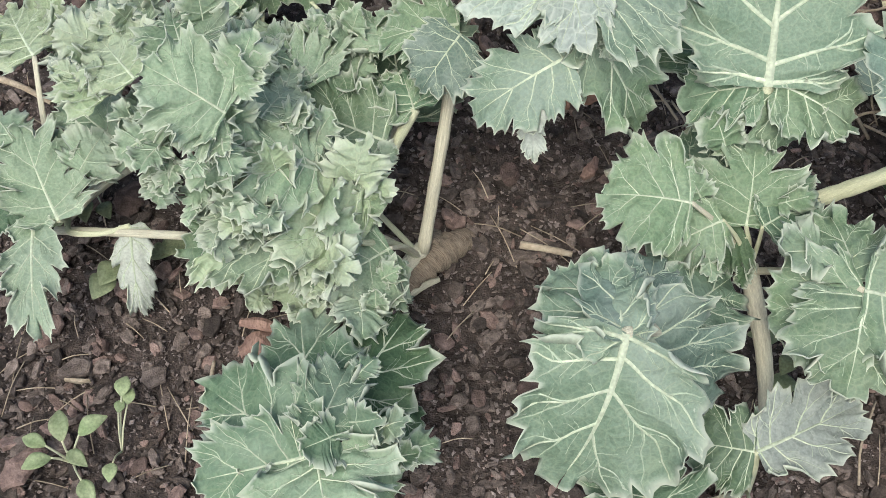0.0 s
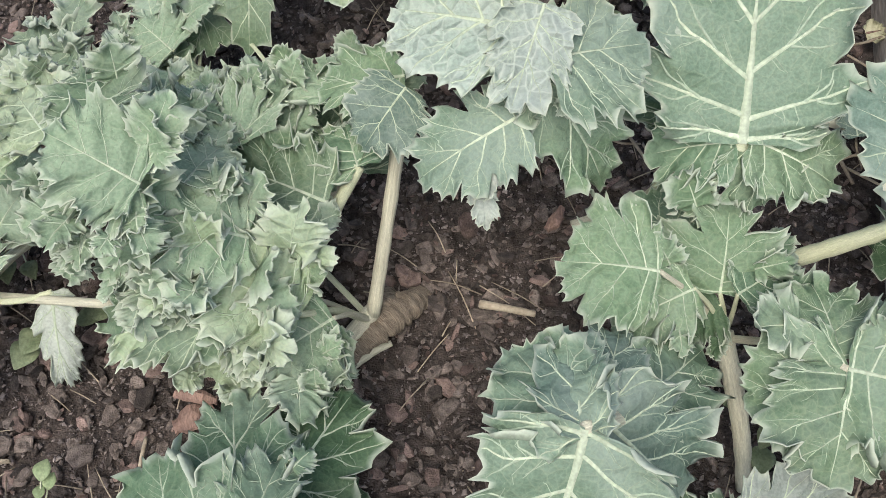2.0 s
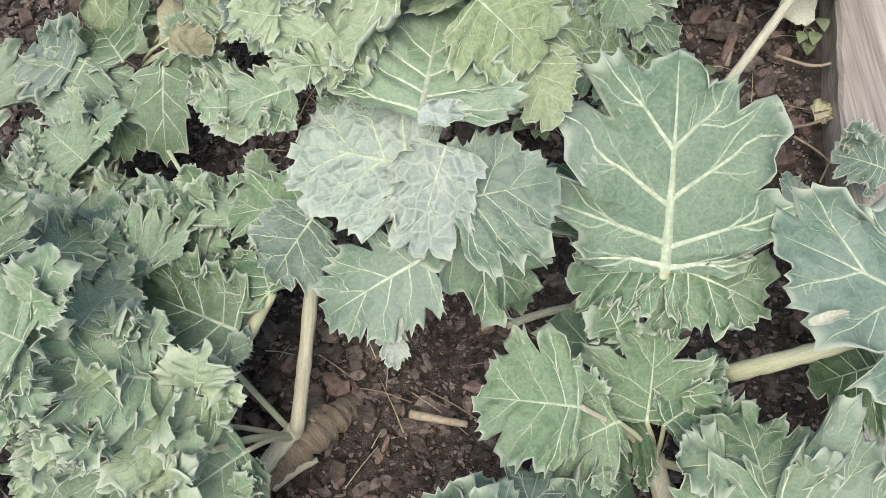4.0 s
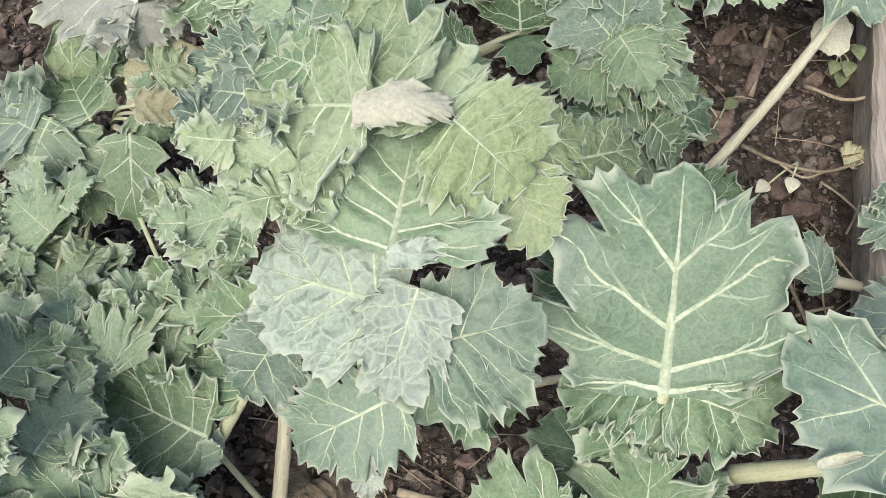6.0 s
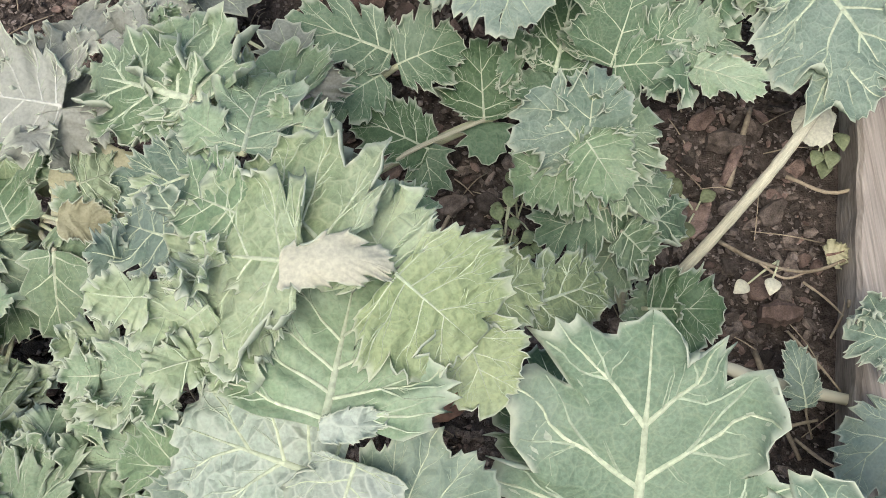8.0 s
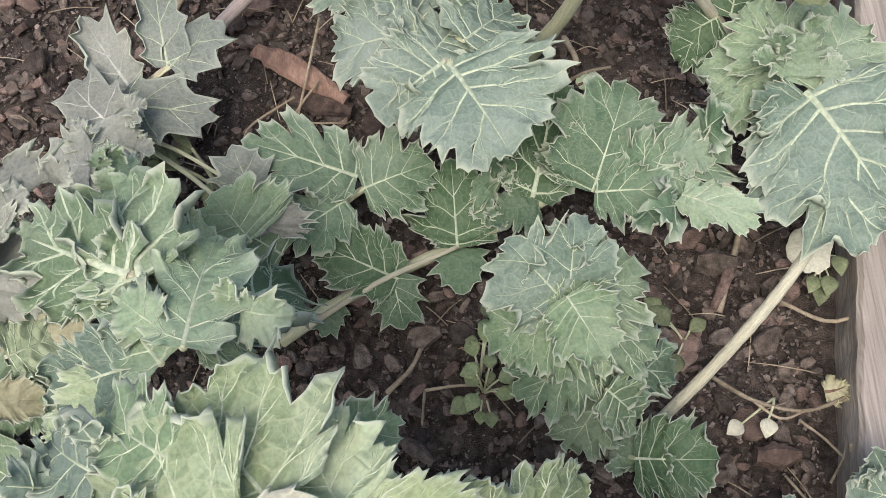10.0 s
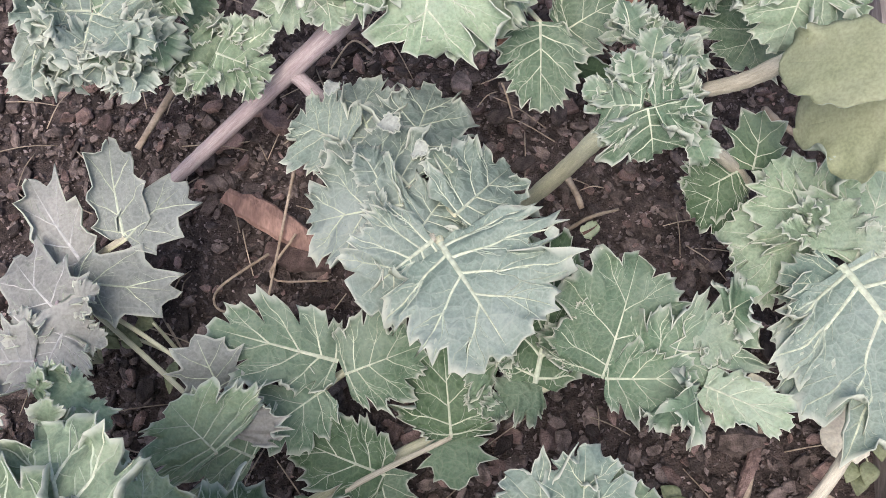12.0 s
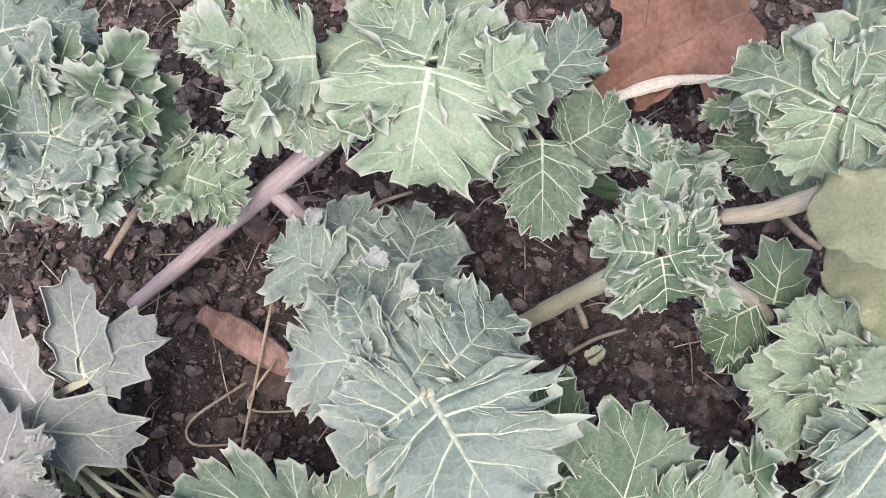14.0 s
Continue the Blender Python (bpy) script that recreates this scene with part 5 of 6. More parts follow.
kale_leaf(rosette_kale, (0.430, 1.371, 0.190), (0.425, 1.408, 0.170), 0.038, "light", "frill", seed=253, crest=5)
stem(rosette_kale, [(0.460, 1.283, 0.200), (0.512, 1.298, 0.116), (0.528, 1.292, 0.094)], .0055, .0055, STALK_PALE, 253)
kale_leaf(rosette_kale, (0.513, 1.293, 0.120), (0.473, 1.280, 0.099), 0.054, "dark", "broad", seed=254)
kale_leaf(rosette_kale, (0.525, 1.293, 0.120), (0.539, 1.342, 0.130), 0.046, "dark", "oak", seed=255)
far_kale = kale_plant("pale green frilled kale beside a dead leaf")
kale_leaf(far_kale, (0.545, 1.383, 0.245), (0.497, 1.450, 0.201), 0.082, "pale", "broad", seed=256, ruffle=1.4, crest=2)
kale_leaf(far_kale, (0.544, 1.379, 0.245), (0.531, 1.349, 0.201), 0.080, "pale", "broad", seed=257, ruffle=1.4, crest=2)
kale_leaf(far_kale, (0.549, 1.383, 0.245), (0.602, 1.466, 0.220), 0.093, "pale", "broad", seed=258, ruffle=1.4, crest=2)
kale_leaf(far_kale, (0.552, 1.378, 0.245), (0.596, 1.366, 0.220), 0.075, "pale", "broad", seed=259, ruffle=1.4, crest=2)
kale_leaf(far_kale, (0.544, 1.416, 0.170), (0.520, 1.385, 0.129), 0.087, "green", "broad", seed=260)
kale_leaf(far_kale, (0.529, 1.431, 0.200), (0.500, 1.445, 0.180), 0.054, "green", "curly", seed=261)
kale_leaf(far_kale, (0.572, 1.268, 0.300), (0.511, 1.310, 0.248), 0.058, "olive", "plain", seed=262, ruffle=.3)
kale_leaf(far_kale, (0.591, 1.261, 0.260), (0.532, 1.286, 0.198), 0.092, "olive", "plain", seed=263, ruffle=.6)
stem(far_kale, [(0.489, 1.351, 0.150), (0.512, 1.340, 0.180), (0.533, 1.331, 0.220)], .006, .007, STALK_PALE, 263)


# ---- timber edge, litter and weeds ----
def timber_edge():
    """A weathered board on edge along the bed, with split, uneven corners."""
    rng = np.random.RandomState(5)
    ys = np.linspace(0.1, 2.4, 120)
    verts, faces = [], []
    for y in ys:
        x0 = 0.597 + 0.18 * (y - 0.93)
        a, b, c = rng.uniform(-0.0012, 0.0012, 3)
        ring = [(0, -0.06), (0, 0.050), (0.004, 0.055 + c)]
        for k in range(1, 12):
            ring.append((0.004 + 0.0125 * k + b * 0.4, 0.055 + 0.0012 * noise.noise(Vector((k * 1.7, y * 2.5, 3)))))
        ring += [(0.147, 0.050), (0.147, -0.06)]
        verts += [(x0 + a * (0 < k < 3) + dx, y, z) for k, (dx, z) in enumerate(ring)]
    n = len(verts) // len(ys)
    for i in range(len(ys) - 1):
        for k in range(n - 1):
            faces.append((n * i + k + 1, n * i + n + k + 1, n * i + n + k, n * i + k)[::-1])
    faces += [tuple(range(n)), tuple(range(len(verts) - n, len(verts)))[::-1]]
    return tagged(mesh_object("timber_edging", verts, faces, [TIMBER], smooth=False), "weathered grey timber board edging the raised bed", "garden edging", kind="structure")


timber_edge()


def stick(points, r0, r1, material, label, seed=0, name="dry_twig", category="twig", sides=7):
    v, f = tube(points, r0, r1, sides, 0.0, 0.12, seed, 5)
    return tagged(mesh_object(name, v, f, [material]), label, category, "twigs and straw on the mulch")


def litter():
    for i, (points, r) in enumerate([
        ([(0.157, 0.658, 0.008), (0.183, 0.651, 0.012), (0.209, 0.647, 0.008)], 0.0042),
        ([(0.147, 1.368, 0.030), (0.135, 1.292, 0.030), (0.120, 1.223, 0.012)], 0.0016),
        ([(0.125, 1.276, 0.030), (0.081, 1.249, 0.020), (0.082, 1.232, 0.012), (0.116, 1.231, 0.010)], 0.0014),
        ([(0.148, 1.294, 0.030), (0.126, 1.258, 0.020), (0.175, 1.256, 0.012)], 0.0013),
        ([(0.492, 0.991, 0.020), (0.523, 0.966, 0.030), (0.566, 0.956, 0.030), (0.611, 0.971, 0.030)], 0.002),
        ([(0.523, 0.965, 0.030), (0.543, 0.950, 0.030), (0.566, 0.956, 0.030)], 0.0014),
        ([(0.563, 0.950, 0.020), (0.581, 0.934, 0.020), (0.597, 0.914, 0.020)], 0.0014),
        ([(0.583, 0.899, 0.010), (0.594, 0.919, 0.020), (0.602, 0.944, 0.020)], 0.0013),
        ([(0.514, 0.887, 0.010), (0.523, 0.832, 0.020), (0.540, 0.790, 0.010)], 0.0026),
        ([(0.546, 0.906, 0.010), (0.564, 0.874, 0.020), (0.581, 0.847, 0.020)], 0.0014),
        ([(0.523, 0.816, 0.012), (0.558, 0.823, 0.016)], 0.002),
        ([(0.537, 0.808, 0.012), (0.556, 0.787, 0.020), (0.582, 0.776, 0.012)], 0.0018),
        ([(0.569, 0.883, 0.010), (0.549, 0.837, 0.020), (0.553, 0.808, 0.010)], 0.0014),
        ([(0.299, 0.872, 0.010), (0.315, 0.844, 0.020), (0.335, 0.815, 0.010)], 0.0020),
        ([(0.288, 0.855, 0.010), (0.305, 0.840, 0.014), (0.329, 0.841, 0.010)], 0.0015),
        ([(0.033, 1.452, 0.030), (0.014, 1.423, 0.020), (-0.003, 1.396, 0.012)], 0.0042),
        ([(0.211, 1.432, 0.010), (0.237, 1.440, 0.020), (0.261, 1.452, 0.012)], 0.0022),
        ([(0.336, 1.430, 0.050), (0.347, 1.414, 0.015)], 0.0011),
        ([(0.387, 1.298, 0.008), (0.410, 1.309, 0.012), (0.437, 1.318, 0.008)], 0.002),
        ([(0.392, 1.355, 0.008), (0.400, 1.332, 0.012), (0.404, 1.320, 0.008)], 0.0035),
        ([(0.212, 0.986, 0.010), (0.233, 1.004, 0.020), (0.245, 1.032, 0.010)], 0.0025),
        ([(0.245, 0.987, 0.012), (0.273, 0.988, 0.020), (0.290, 0.990, 0.012)], 0.0017),
        ([(0.245, 0.987, 0.012), (0.242, 0.956, 0.012)], 0.0014),
        ([(0.510, 1.054, 0.008), (0.519, 1.079, 0.015), (0.543, 1.141, 0.008)], 0.0036),
        ([(0.465, 1.162, 0.030), (0.473, 1.135, 0.012)], 0.0012),
        ([(-0.408, 0.853, 0.030), (-0.378, 0.838, 0.035), (-0.346, 0.821, 0.030)], 0.004),
        ([(-0.142, 0.528, 0.008), (-0.143, 0.503, 0.012), (-0.146, 0.471, 0.008)], 0.002),
        ([(0.454, 0.407, 0.010), (0.455, 0.437, 0.030), (0.477, 0.480, 0.030)], 0.0013),
        ([(0.309, 0.703, 0.050), (0.338, 0.787, 0.030), (0.329, 0.833, 0.020)], 0.0015),
        ([(0.563, 1.058, 0.020), (0.605, 1.035, 0.030), (0.667, 1.063, 0.030)], 0.002),
        ([(0.594, 0.923, 0.035), (0.633, 0.920, 0.030)], 0.004),
        ([(-0.198, 0.807, 0.050), (-0.172, 0.814, 0.060), (-0.147, 0.832, 0.050)], 0.0035),
        ([(0.217, 1.489, 0.020), (0.198, 1.496, 0.030), (0.176, 1.478, 0.012)], 0.0012),
        ([(0.585, 1.416, 0.012), (0.592, 1.398, 0.020), (0.612, 1.385, 0.012)], 0.004),
        ([(0.524, 1.624, 0.050), (0.516, 1.592, 0.050), (0.510, 1.564, 0.050)], 0.0055),
    ]):
        stick(points, r, r * 0.75, STRAW, "thin dry pale twig lying on the mulch", i)
    stick([(0.449, 0.882, 0.032), (0.489, 0.863, 0.032), (0.534, 0.848, 0.032), (0.583, 0.836, 0.032)], 0.0062, 0.0055, STALK_PALE, "thick cream cut stalk lying on the mulch", 77)
    rng = np.random.RandomState(31)
    verts, faces, n = [], [], 0
    for i in range(420):
        x, y, a, r = rng.uniform(-0.45, 0.6), rng.uniform(0.4, 1.7), rng.uniform(0, 6.28), rng.uniform(0.01, 0.035)
        z = ground_height(x, y) + 0.006
        v, f = tube([(x - r * math.cos(a), y - r * math.sin(a), z), (x, y, z + rng.uniform(0.002, 0.008)), (x + r * math.cos(a), y + r * math.sin(a), z)], 0.0007, 0.0005, 4, steps=3)
        verts += v
        faces += [tuple(k + n for k in q) for q in f]
        n += len(v)
    tagged(mesh_object("fine_rootlets", verts, faces, [STRAW]), "fine dry roots and straw among the mulch", "straw", kind="stuff")


litter()


def flake(name, points, width, material, label, category, seed, thick=0.004):
    """A long split flake of bark or wood with ragged ends."""
    rng = np.random.RandomState(seed)
    p = smooth_path(points, 6)
    t = unit(np.gradient(p, axis=0))
    b = unit(np.cross(t, (0, 0, 1.0)))
    verts, faces = [], []
    for i in range(len(p)):
        s = i / (len(p) - 1)
        w = width / 2 * (0.35 + 0.65 * math.sin(math.pi * min(0.9, max(0.12, s)))) * rng.uniform(0.85, 1.1)
        for k, (side, up) in enumerate(((-1, 0), (-0.8, 1), (-0.2, 1.5), (0.3, 1.2), (0.85, 1), (1, 0))):
            verts.append(p[i] + b[i] * w * side + np.array((0, 0, thick * (up - 0.5) + rng.uniform(-0.0006, 0.0006))))
    for i in range(len(p) - 1):
        for k in range(6):
            faces.append((6 * i + k, 6 * i + (k + 1) % 6, 6 * i + 6 + (k + 1) % 6, 6 * i + 6 + k))
    faces += [tuple(range(6))[::-1], tuple(range(len(verts) - 6, len(verts)))]
    return tagged(mesh_object(name, verts, faces, [material], smooth=False), label, category)


flake("bark_strip", [(0.081, 1.345, 0.012), (0.120, 1.317, 0.022), (0.174, 1.281, 0.014)], 0.03, BARK_STRIP, "long reddish strip of split bark on mulch", "bark", 1)
flake("bark_strip", [(0.119, 1.290, 0.010), (0.145, 1.282, 0.014), (0.179, 1.272, 0.010)], 0.03, CHIP_RED, "reddish brown slab of bark on mulch", "bark", 2)
flake("bark_strip", [(-0.120, 0.567, 0.014), (-0.099, 0.562, 0.022), (-0.081, 0.560, 0.014)], 0.014, BARK_STRIP, "curled reddish bark flake on mulch", "bark", 3)
flake("bark_strip", [(-0.118, 0.536, 0.010), (-0.101, 0.543, 0.020), (-0.084, 0.554, 0.010)], 0.025, BARK_STRIP, "broken reddish bark flake on mulch", "bark", 4)
flake("wood_chip", [(-0.026, 0.579, 0.012), (-0.008, 0.580, 0.016), (0.010, 0.587, 0.012)], 0.013, STRAW, "pale split wood chip beside the kale", "wood chip", 5)
flake("wood_chip", [(-0.281, 0.508, 0.010), (-0.267, 0.506, 0.012), (-0.257, 0.507, 0.010)], 0.005, STRAW, "thin pale wood chip on mulch", "wood chip", 6)
flake("wood_chip", [(0.222, 0.946, 0.012), (0.251, 0.922, 0.020)], 0.014, CHIP, "brown wood chip on mulch", "wood chip", 7)
flake("bark_strip", [(-0.256, 0.692, 0.010), (-0.249, 0.709, 0.016), (-0.241, 0.730, 0.010)], 0.035, CHIP_RED, "broad reddish bark flake under the leaves", "bark", 8)
flake("bark_strip", [(0.225, 0.739, 0.010), (0.234, 0.747, 0.014), (0.242, 0.764, 0.010)], 0.014, BARK_STRIP, "reddish bark flake leaning on mulch", "bark", 9)
flake("bark_strip", [(0.504, 1.055, 0.012), (0.517, 1.080, 0.020), (0.527, 1.097, 0.014)], 0.012, CHIP_RED, "long brown bark flake on mulch", "bark", 10)
flake("bark_strip", [(-0.321, 0.405, 0.012), (-0.305, 0.418, 0.020), (-0.289, 0.441, 0.014)], 0.03, CHIP_RED, "broad reddish bark slab at the bed's edge", "bark", 12)
flake("bark_strip", [(0.522, 0.923, 0.012), (0.537, 0.922, 0.018), (0.559, 0.922, 0.012)], 0.024, CHIP_RED, "thick reddish bark chunk on mulch", "bark", 13, 0.012)
flake("bark_strip", [(0.494, 1.102, 0.012), (0.508, 1.100, 0.018), (0.530, 1.099, 0.012)], 0.026, CHIP, "thick brown bark chunk on mulch", "bark", 14, 0.012)


def dead_leaf(base, tip, width, seed, style="oak", arch=0.12, roll=0.0, label="curled brown dead oak leaf", material=None):
    blade = Blade(base, tip, width, style, roll, arch, 0.04, 0.12, seed, 1.0)
    us, vs = np.linspace(0, 1, 49), np.linspace(0, 1, 7)
    verts, faces, count = [], [], 0
    for side in (-1, 1):
        gu, gv = np.meshgrid(us, vs, indexing="ij")
        p = blade.place(side, gu, gv)
        n = blade.normal(side, gu, np.clip(gv, 0.02, 0.98))
        verts += [p.reshape(-1, 3), (p - n * 0.0006).reshape(-1, 3)]
        for i in range(48):
            for j in range(6):
                q = tuple(count + a * 7 + b for a, b in ((i, j), (i + 1, j), (i + 1, j + 1), (i, j + 1)))
                q = q if side > 0 else q[::-1]
                faces += [q, tuple(k + 343 for k in q[::-1])]
            r = (count + i * 7 + 6, count + i * 7 + 13, count + i * 7 + 356, count + i * 7 + 349)
            faces.append(r if side > 0 else r[::-1])
        count += 686
    leaf = mesh_object("dead_leaf", np.concatenate(verts), faces, [material or DEAD_LEAF])
    p = blade.midrib(np.linspace(0, 0.95, 20))
    v = ridge(p, np.repeat(blade.n[None], 20, 0), np.linspace(0.0018, 0.0005, 20))
    mesh_object("midrib", v, [(4 * i + j, 4 * i + j + 1, 4 * i + j + 5, 4 * i + j + 4) for i in range(19) for j in range(3)], [BARK_STRIP], leaf)
    return tagged(leaf, label, "dead leaf")


oak_leaf = dead_leaf((0.574, 1.601, 0.060), (0.419, 1.494, 0.085), 0.085, 4, roll=-12)
edge = flake("curled_edge", [(0.415, 1.481, 0.095), (0.442, 1.492, 0.100), (0.481, 1.503, 0.100), (0.532, 1.511, 0.090)], 0.012, TONES["cream"], "pale curled margin", "", 15, 0.003)
edge.parent = oak_leaf
dead_leaf((0.496, 1.664, 0.050), (0.464, 1.524, 0.080), 0.06, 5)
dead_leaf((0.203, 0.844, 0.020), (0.257, 0.840, 0.030), 0.035, 6, "plain", label="crumpled reddish dead leaf on mulch")
dead_leaf((0.340, 1.429, 0.100), (0.345, 1.445, 0.120), 0.025, 7, "plain", label="small brown dead leaf caught under kale")
dead_leaf((0.584, 0.972, 0.030), (0.604, 0.977, 0.030), 0.028, 8, "curly", label="crumpled straw-coloured dead flower head", material=TONES["tan"])
dead_leaf((0.400, 1.289, 0.020), (0.415, 1.298, 0.020), 0.014, 9, "plain", label="small yellow fallen leaf on mulch", material=TONES["yellow"])


# ---- weeds ----
def weed(base, leaves, size, label, seed, stalk=0.0011, oval=0.8, material=None):
    """A seedling: thin stalks from one root, each with a small oval leaf."""
    plant = tagged(new("weed_seedling"), label, "weed", "weeds in the mulch")
    rng = np.random.RandomState(seed)
    for place in leaves:
        p = np.array(place)
        way = p - np.array(base)
        way[2] = 0
        way = unit(way + rng.uniform(-0.004, 0.004, 3) * (1, 1, 0))
        v, f = tube([base, (np.array(base) + p) / 2 + (0, 0, 0.004), p], stalk, stalk * 0.7, 6, steps=4)
        mesh_object("stalk", v, f, [STALK], plant, uv=tube_uv(len(v), 6))
        L = size * rng.uniform(0.8, 1.2)
        side = np.cross(way, (0, 0, 1.0))
        verts, faces = [], []
        for i in range(9):
            s = i / 8
            w = L * oval * 0.5 * math.sin(math.pi * (0.04 + 0.93 * s) ** 0.85)
            c = p + way * L * s + np.array((0, 0, 0.16 * L * math.sin(math.pi * s)))
            for k in (-1, -0.5, 0, 0.5, 1):
                verts.append(c + side * w * k + np.array((0, 0, abs(k) * w * 0.3)))
            for k in (1, 0.5, 0, -0.5, -1):
                verts.append(c + side * w * k + np.array((0, 0, abs(k) * w * 0.3 - 0.0006)))
        for i in range(8):
            for k in range(10):
                a, b = 10 * i + k, 10 * i + (k + 1) % 10
                faces.append((a, a + 10, b + 10, b))
        mesh_object("leaf", verts, faces, [material or WEED], plant)
    return plant


weed((0.296, 0.985, 0.005), [(0.289, 0.992, 0.040), (0.300, 0.997, 0.040), (0.308, 0.988, 0.035), (0.306, 0.979, 0.030), (0.315, 0.982, 0.030), (0.290, 0.985, 0.030), (0.292, 0.965, 0.020), (0.300, 0.964, 0.020)], 0.014, "small green chickweed seedlings among the mulch", 1, 0.0011, 0.95, SPROUT)
weed((0.293, 0.997, 0.010), [(0.297, 1.026, 0.040), (0.289, 1.011, 0.030), (0.291, 0.998, 0.030), (0.298, 1.020, 0.040)], 0.016, "small green chickweed seedlings among the mulch", 2, 0.0013, 0.85, SPROUT)
weed((0.292, 0.984, 0.010), [(0.289, 0.977, 0.030), (0.283, 0.974, 0.020)], 0.021, "round pale chickweed leaf beside a thin stalk", 14, 0.0012, 0.9, SPROUT)
weed((0.542, 0.969, 0.025), [(0.533, 0.950, 0.030), (0.513, 0.949, 0.020)], 0.018, "pale heart-shaped leaves on a trailing dry stem", 15, 0.0013, 0.9, TONES["cream"])
weed((0.606, 1.103, 0.010), [(0.598, 1.092, 0.050), (0.590, 1.074, 0.040), (0.602, 1.074, 0.040), (0.597, 1.070, 0.030), (0.611, 1.093, 0.040)], 0.02, "small green weed with rounded leaves beside the stalk", 3)
weed((0.476, 1.028, 0.005), [(0.461, 1.039, 0.020), (0.479, 1.033, 0.020), (0.456, 1.052, 0.015), (0.467, 1.013, 0.015)], 0.022, "grey-green seedling with oval leaves on mulch", 4)
weed((-0.261, 0.428, 0.005), [(-0.262, 0.437, 0.040), (-0.271, 0.423, 0.035), (-0.246, 0.441, 0.045), (-0.255, 0.427, 0.040), (-0.242, 0.404, 0.030), (-0.280, 0.436, 0.030)], 0.026, "pale green weed with soft oval leaves on mulch", 5, 0.0014, 0.6, SPROUT)
weed((-0.218, 0.439, 0.005), [(-0.216, 0.464, 0.040), (-0.209, 0.472, 0.040), (-0.217, 0.420, 0.030), (-0.214, 0.478, 0.045)], 0.016, "pale weed with thin stalks on mulch", 6, 0.0011, 0.8, SPROUT)
weed((-0.234, 0.635, 0.005), [(-0.240, 0.621, 0.030), (-0.214, 0.634, 0.030), (-0.203, 0.640, 0.030), (-0.249, 0.614, 0.020)], 0.026, "green seedling with round leaves beneath a stalk", 7, 0.0012, 0.95)
weed((-0.008, 1.202, 0.020), [(0.006, 1.200, 0.050), (-0.000, 1.204, 0.055), (0.011, 1.195, 0.050), (0.021, 1.205, 0.050), (-0.003, 1.196, 0.050)], 0.018, "bright green seedling with slender stalks", 8)
weed((0.055, 1.188, 0.010), [(0.038, 1.205, 0.060), (0.056, 1.174, 0.050), (0.019, 1.199, 0.040)], 0.03, "green seedling with long narrow leaves", 9, 0.002, 0.4)
weed((-0.010, 1.183, 0.030), [(-0.032, 1.209, 0.070), (-0.026, 1.194, 0.070), (-0.020, 1.180, 0.070), (-0.013, 1.169, 0.060), (-0.011, 1.218, 0.070)], 0.014, "pale thin-stalked young shoots at the kale's foot", 10, 0.0018, 0.5)
weed((0.307, 1.023, 0.005), [(0.303, 1.042, 0.040), (0.311, 1.029, 0.030), (0.292, 1.023, 0.030), (0.317, 1.003, 0.020), (0.303, 1.000, 0.020)], 0.014, "small green seedling in the shade of a leaf", 11)
weed((0.411, 0.542, 0.005), [(0.396, 0.543, 0.030), (0.406, 0.525, 0.030), (0.399, 0.512, 0.020)], 0.028, "dark green oval leaves low on the soil", 12)
weed((-0.293, 0.730, 0.005), [(-0.303, 0.714, 0.030), (-0.289, 0.696, 0.030), (-0.275, 0.699, 0.020), (-0.304, 0.686, 0.030)], 0.024, "low seedling leaves beneath a kale stalk", 13)


# ---- mulch ----
def chip_mesh(rng, length, width, thick, sides, rings=3):
    """A flat flake with worn, uneven edges: an outline drawn in below and above."""
    angle = np.linspace(0, 6.283, sides, endpoint=False) + rng.uniform(-0.28, 0.28, sides)
    radius = rng.uniform(0.72, 1.12, sides)
    x, y = np.cos(angle) * radius * length / 2, np.sin(angle) * radius * width / 2
    skew, lean = rng.uniform(-0.2, 0.2, 2), rng.uniform(-0.25, 0.25, 2)
    levels = ((1.0, -0.5), (0.99, 0.25), (0.84, 0.5)) if rings == 3 else ((1.0, -0.3), (0.62, 0.5))
    verts = []
    for scale, z in levels:
        up = thick * z + skew[0] * x + skew[1] * y + rng.uniform(-0.12, 0.12, sides) * thick
        verts.append(np.stack([x * scale + lean[0] * thick * z, y * scale + lean[1] * thick * z, up], 1))
    faces = [(r * sides + i, r * sides + (i + 1) % sides, (r + 1) * sides + (i + 1) % sides, (r + 1) * sides + i) for r in range(len(levels) - 1) for i in range(sides)]
    top = (len(levels) - 1) * sides
    return np.concatenate(verts), faces + [tuple(range(top, top + sides))]


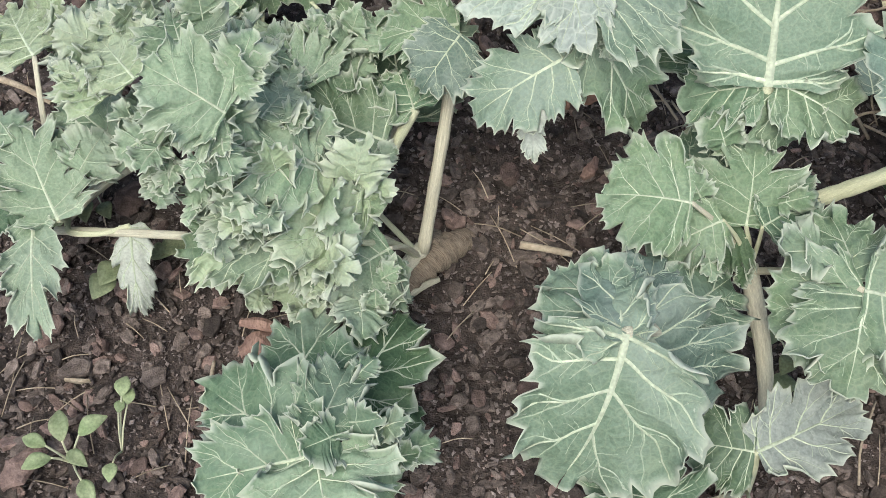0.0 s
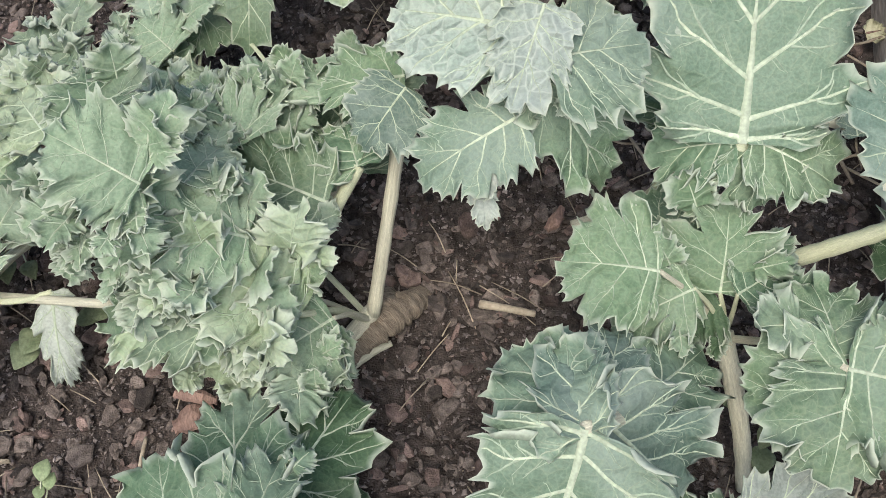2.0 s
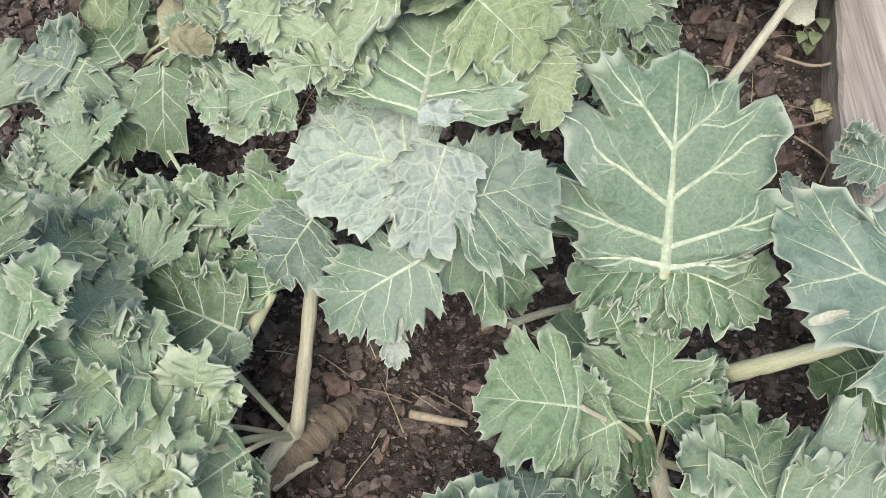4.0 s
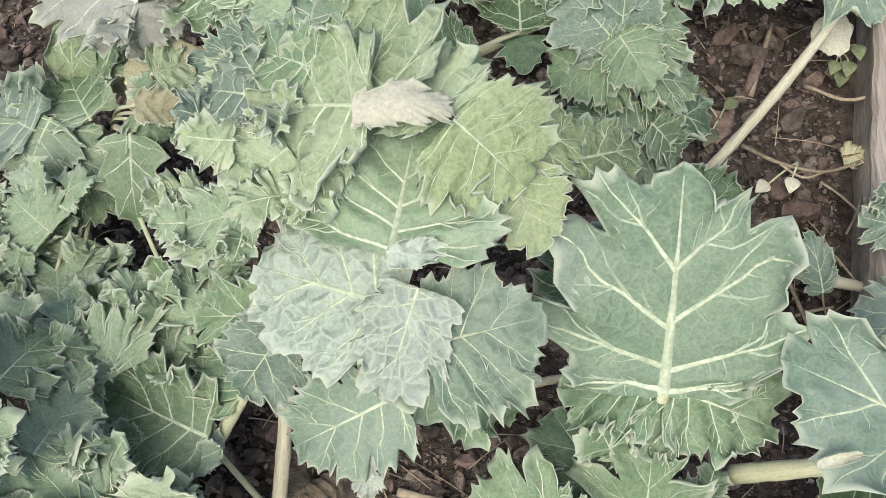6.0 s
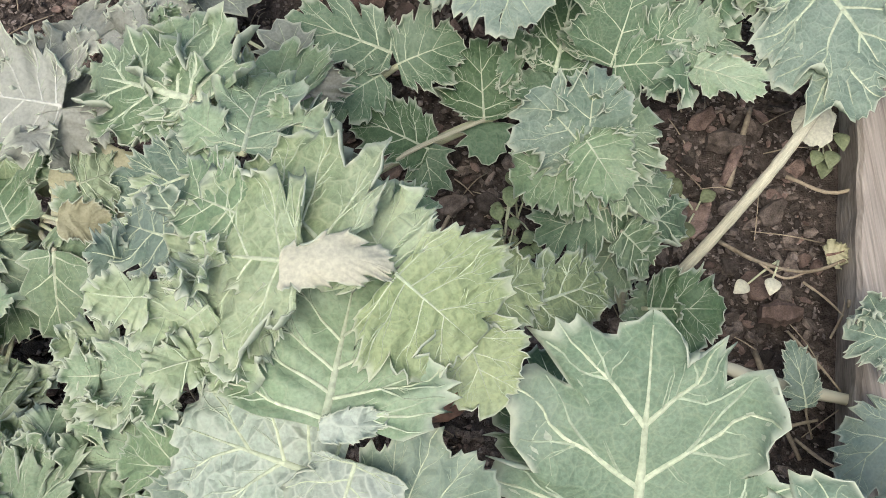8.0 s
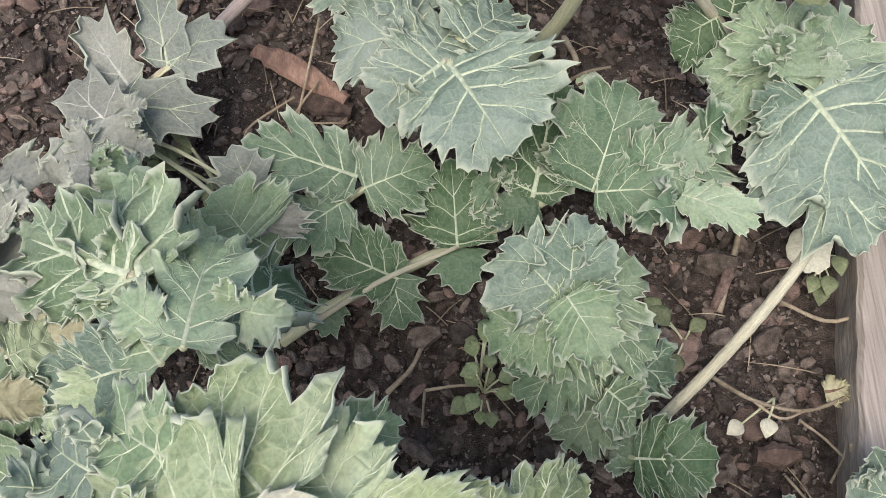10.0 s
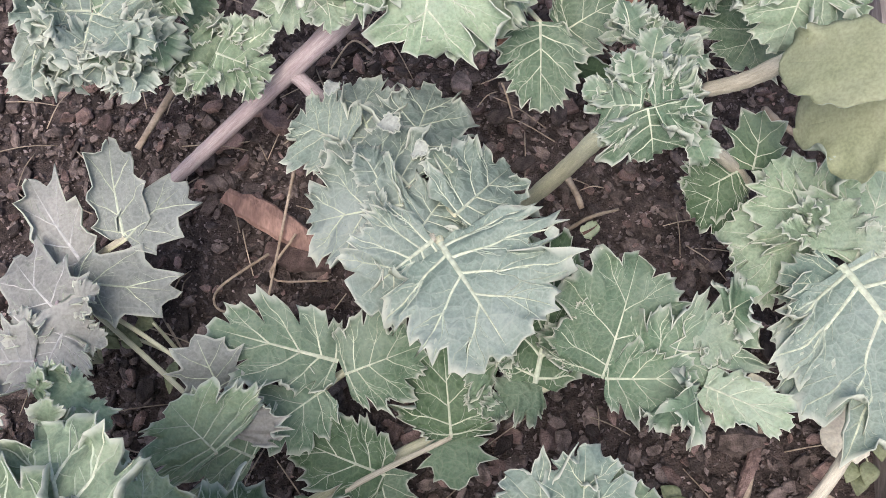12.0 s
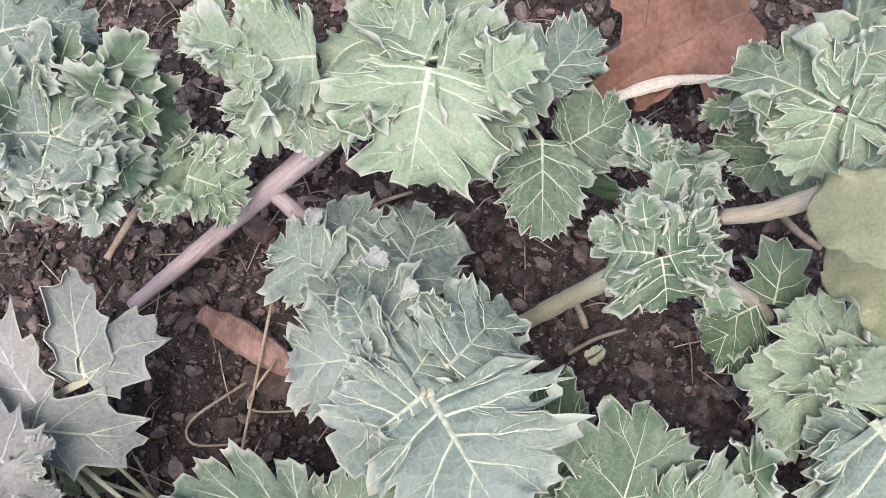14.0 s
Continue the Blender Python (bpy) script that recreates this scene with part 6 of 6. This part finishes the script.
def in_bed(rng, x0, x1, y0, y1):
    while True:
        x, y = rng.uniform(x0, x1), rng.uniform(y0, y1)
        if x < 0.585 + 0.18 * (y - 0.93):
            return x, y


def scatter_chips():
    rng = np.random.RandomState(11)
    for name, count, low, high, sides, rings, mats, label in (
            ("bark_mulch", 13500, 0.005, 0.026, 7, 3, CHIP, "broken brown bark mulch lying over the soil"),
            ("reddish_mulch", 3500, 0.005, 0.026, 7, 3, CHIP_RED, "broken reddish bark mulch among brown pieces"),
            ("soil_crumbs", 56000, 0.002, 0.009, 4, 2, CRUMB, "fine crumbs of soil and bark between the mulch")):
        shapes = [chip_mesh(rng, 1.0, rng.uniform(0.3, 0.85), rng.uniform(0.12, 0.3), sides, rings) for _ in range(80)]
        verts, faces, n = [], [], 0
        for i in range(count):
            v, f = shapes[i % 80]
            long = low + (high - low) * rng.uniform(0, 1) ** 2.9
            x, y = in_bed(rng, -0.5, 0.68, 0.28, 1.72)
            m = np.array(pose(x, y, ground_height(x, y) + 0.003 + rng.uniform(0, 0.004), rng.uniform(-28, 28), rng.uniform(-28, 28), rng.uniform(0, 360)))
            verts.append(v @ m[:3, :3].T * long + m[:3, 3])
            faces += [tuple(k + n for k in q) for q in f]
            n += len(v)
        tagged(mesh_object(name, np.concatenate(verts), faces, [mats], smooth=False), label, "mulch", kind="stuff")
    shapes = []
    for i in range(24):
        long = rng.uniform(0.015, 0.034)
        v, f = chip_mesh(rng, long, long * rng.uniform(0.4, 0.9), rng.uniform(0.004, 0.008), 9)
        me = bpy.data.meshes.new("bark_chip")
        me.from_pydata(v.tolist(), [], f)
        me.materials.append(CHIP if i % 5 < 3 else CHIP_RED)
        shapes.append(me)
    for i in range(298):
        ob = new("bark_chip", shapes[i % 24])
        x, y = in_bed(rng, -0.42, 0.66, 0.35, 1.6)
        ob.matrix_basis = pose(x, y, ground_height(x, y) + 0.007 + rng.uniform(0, 0.005), rng.uniform(-20, 20), rng.uniform(-20, 20), rng.uniform(0, 360))
        ob.parent = soil


scatter_chips()
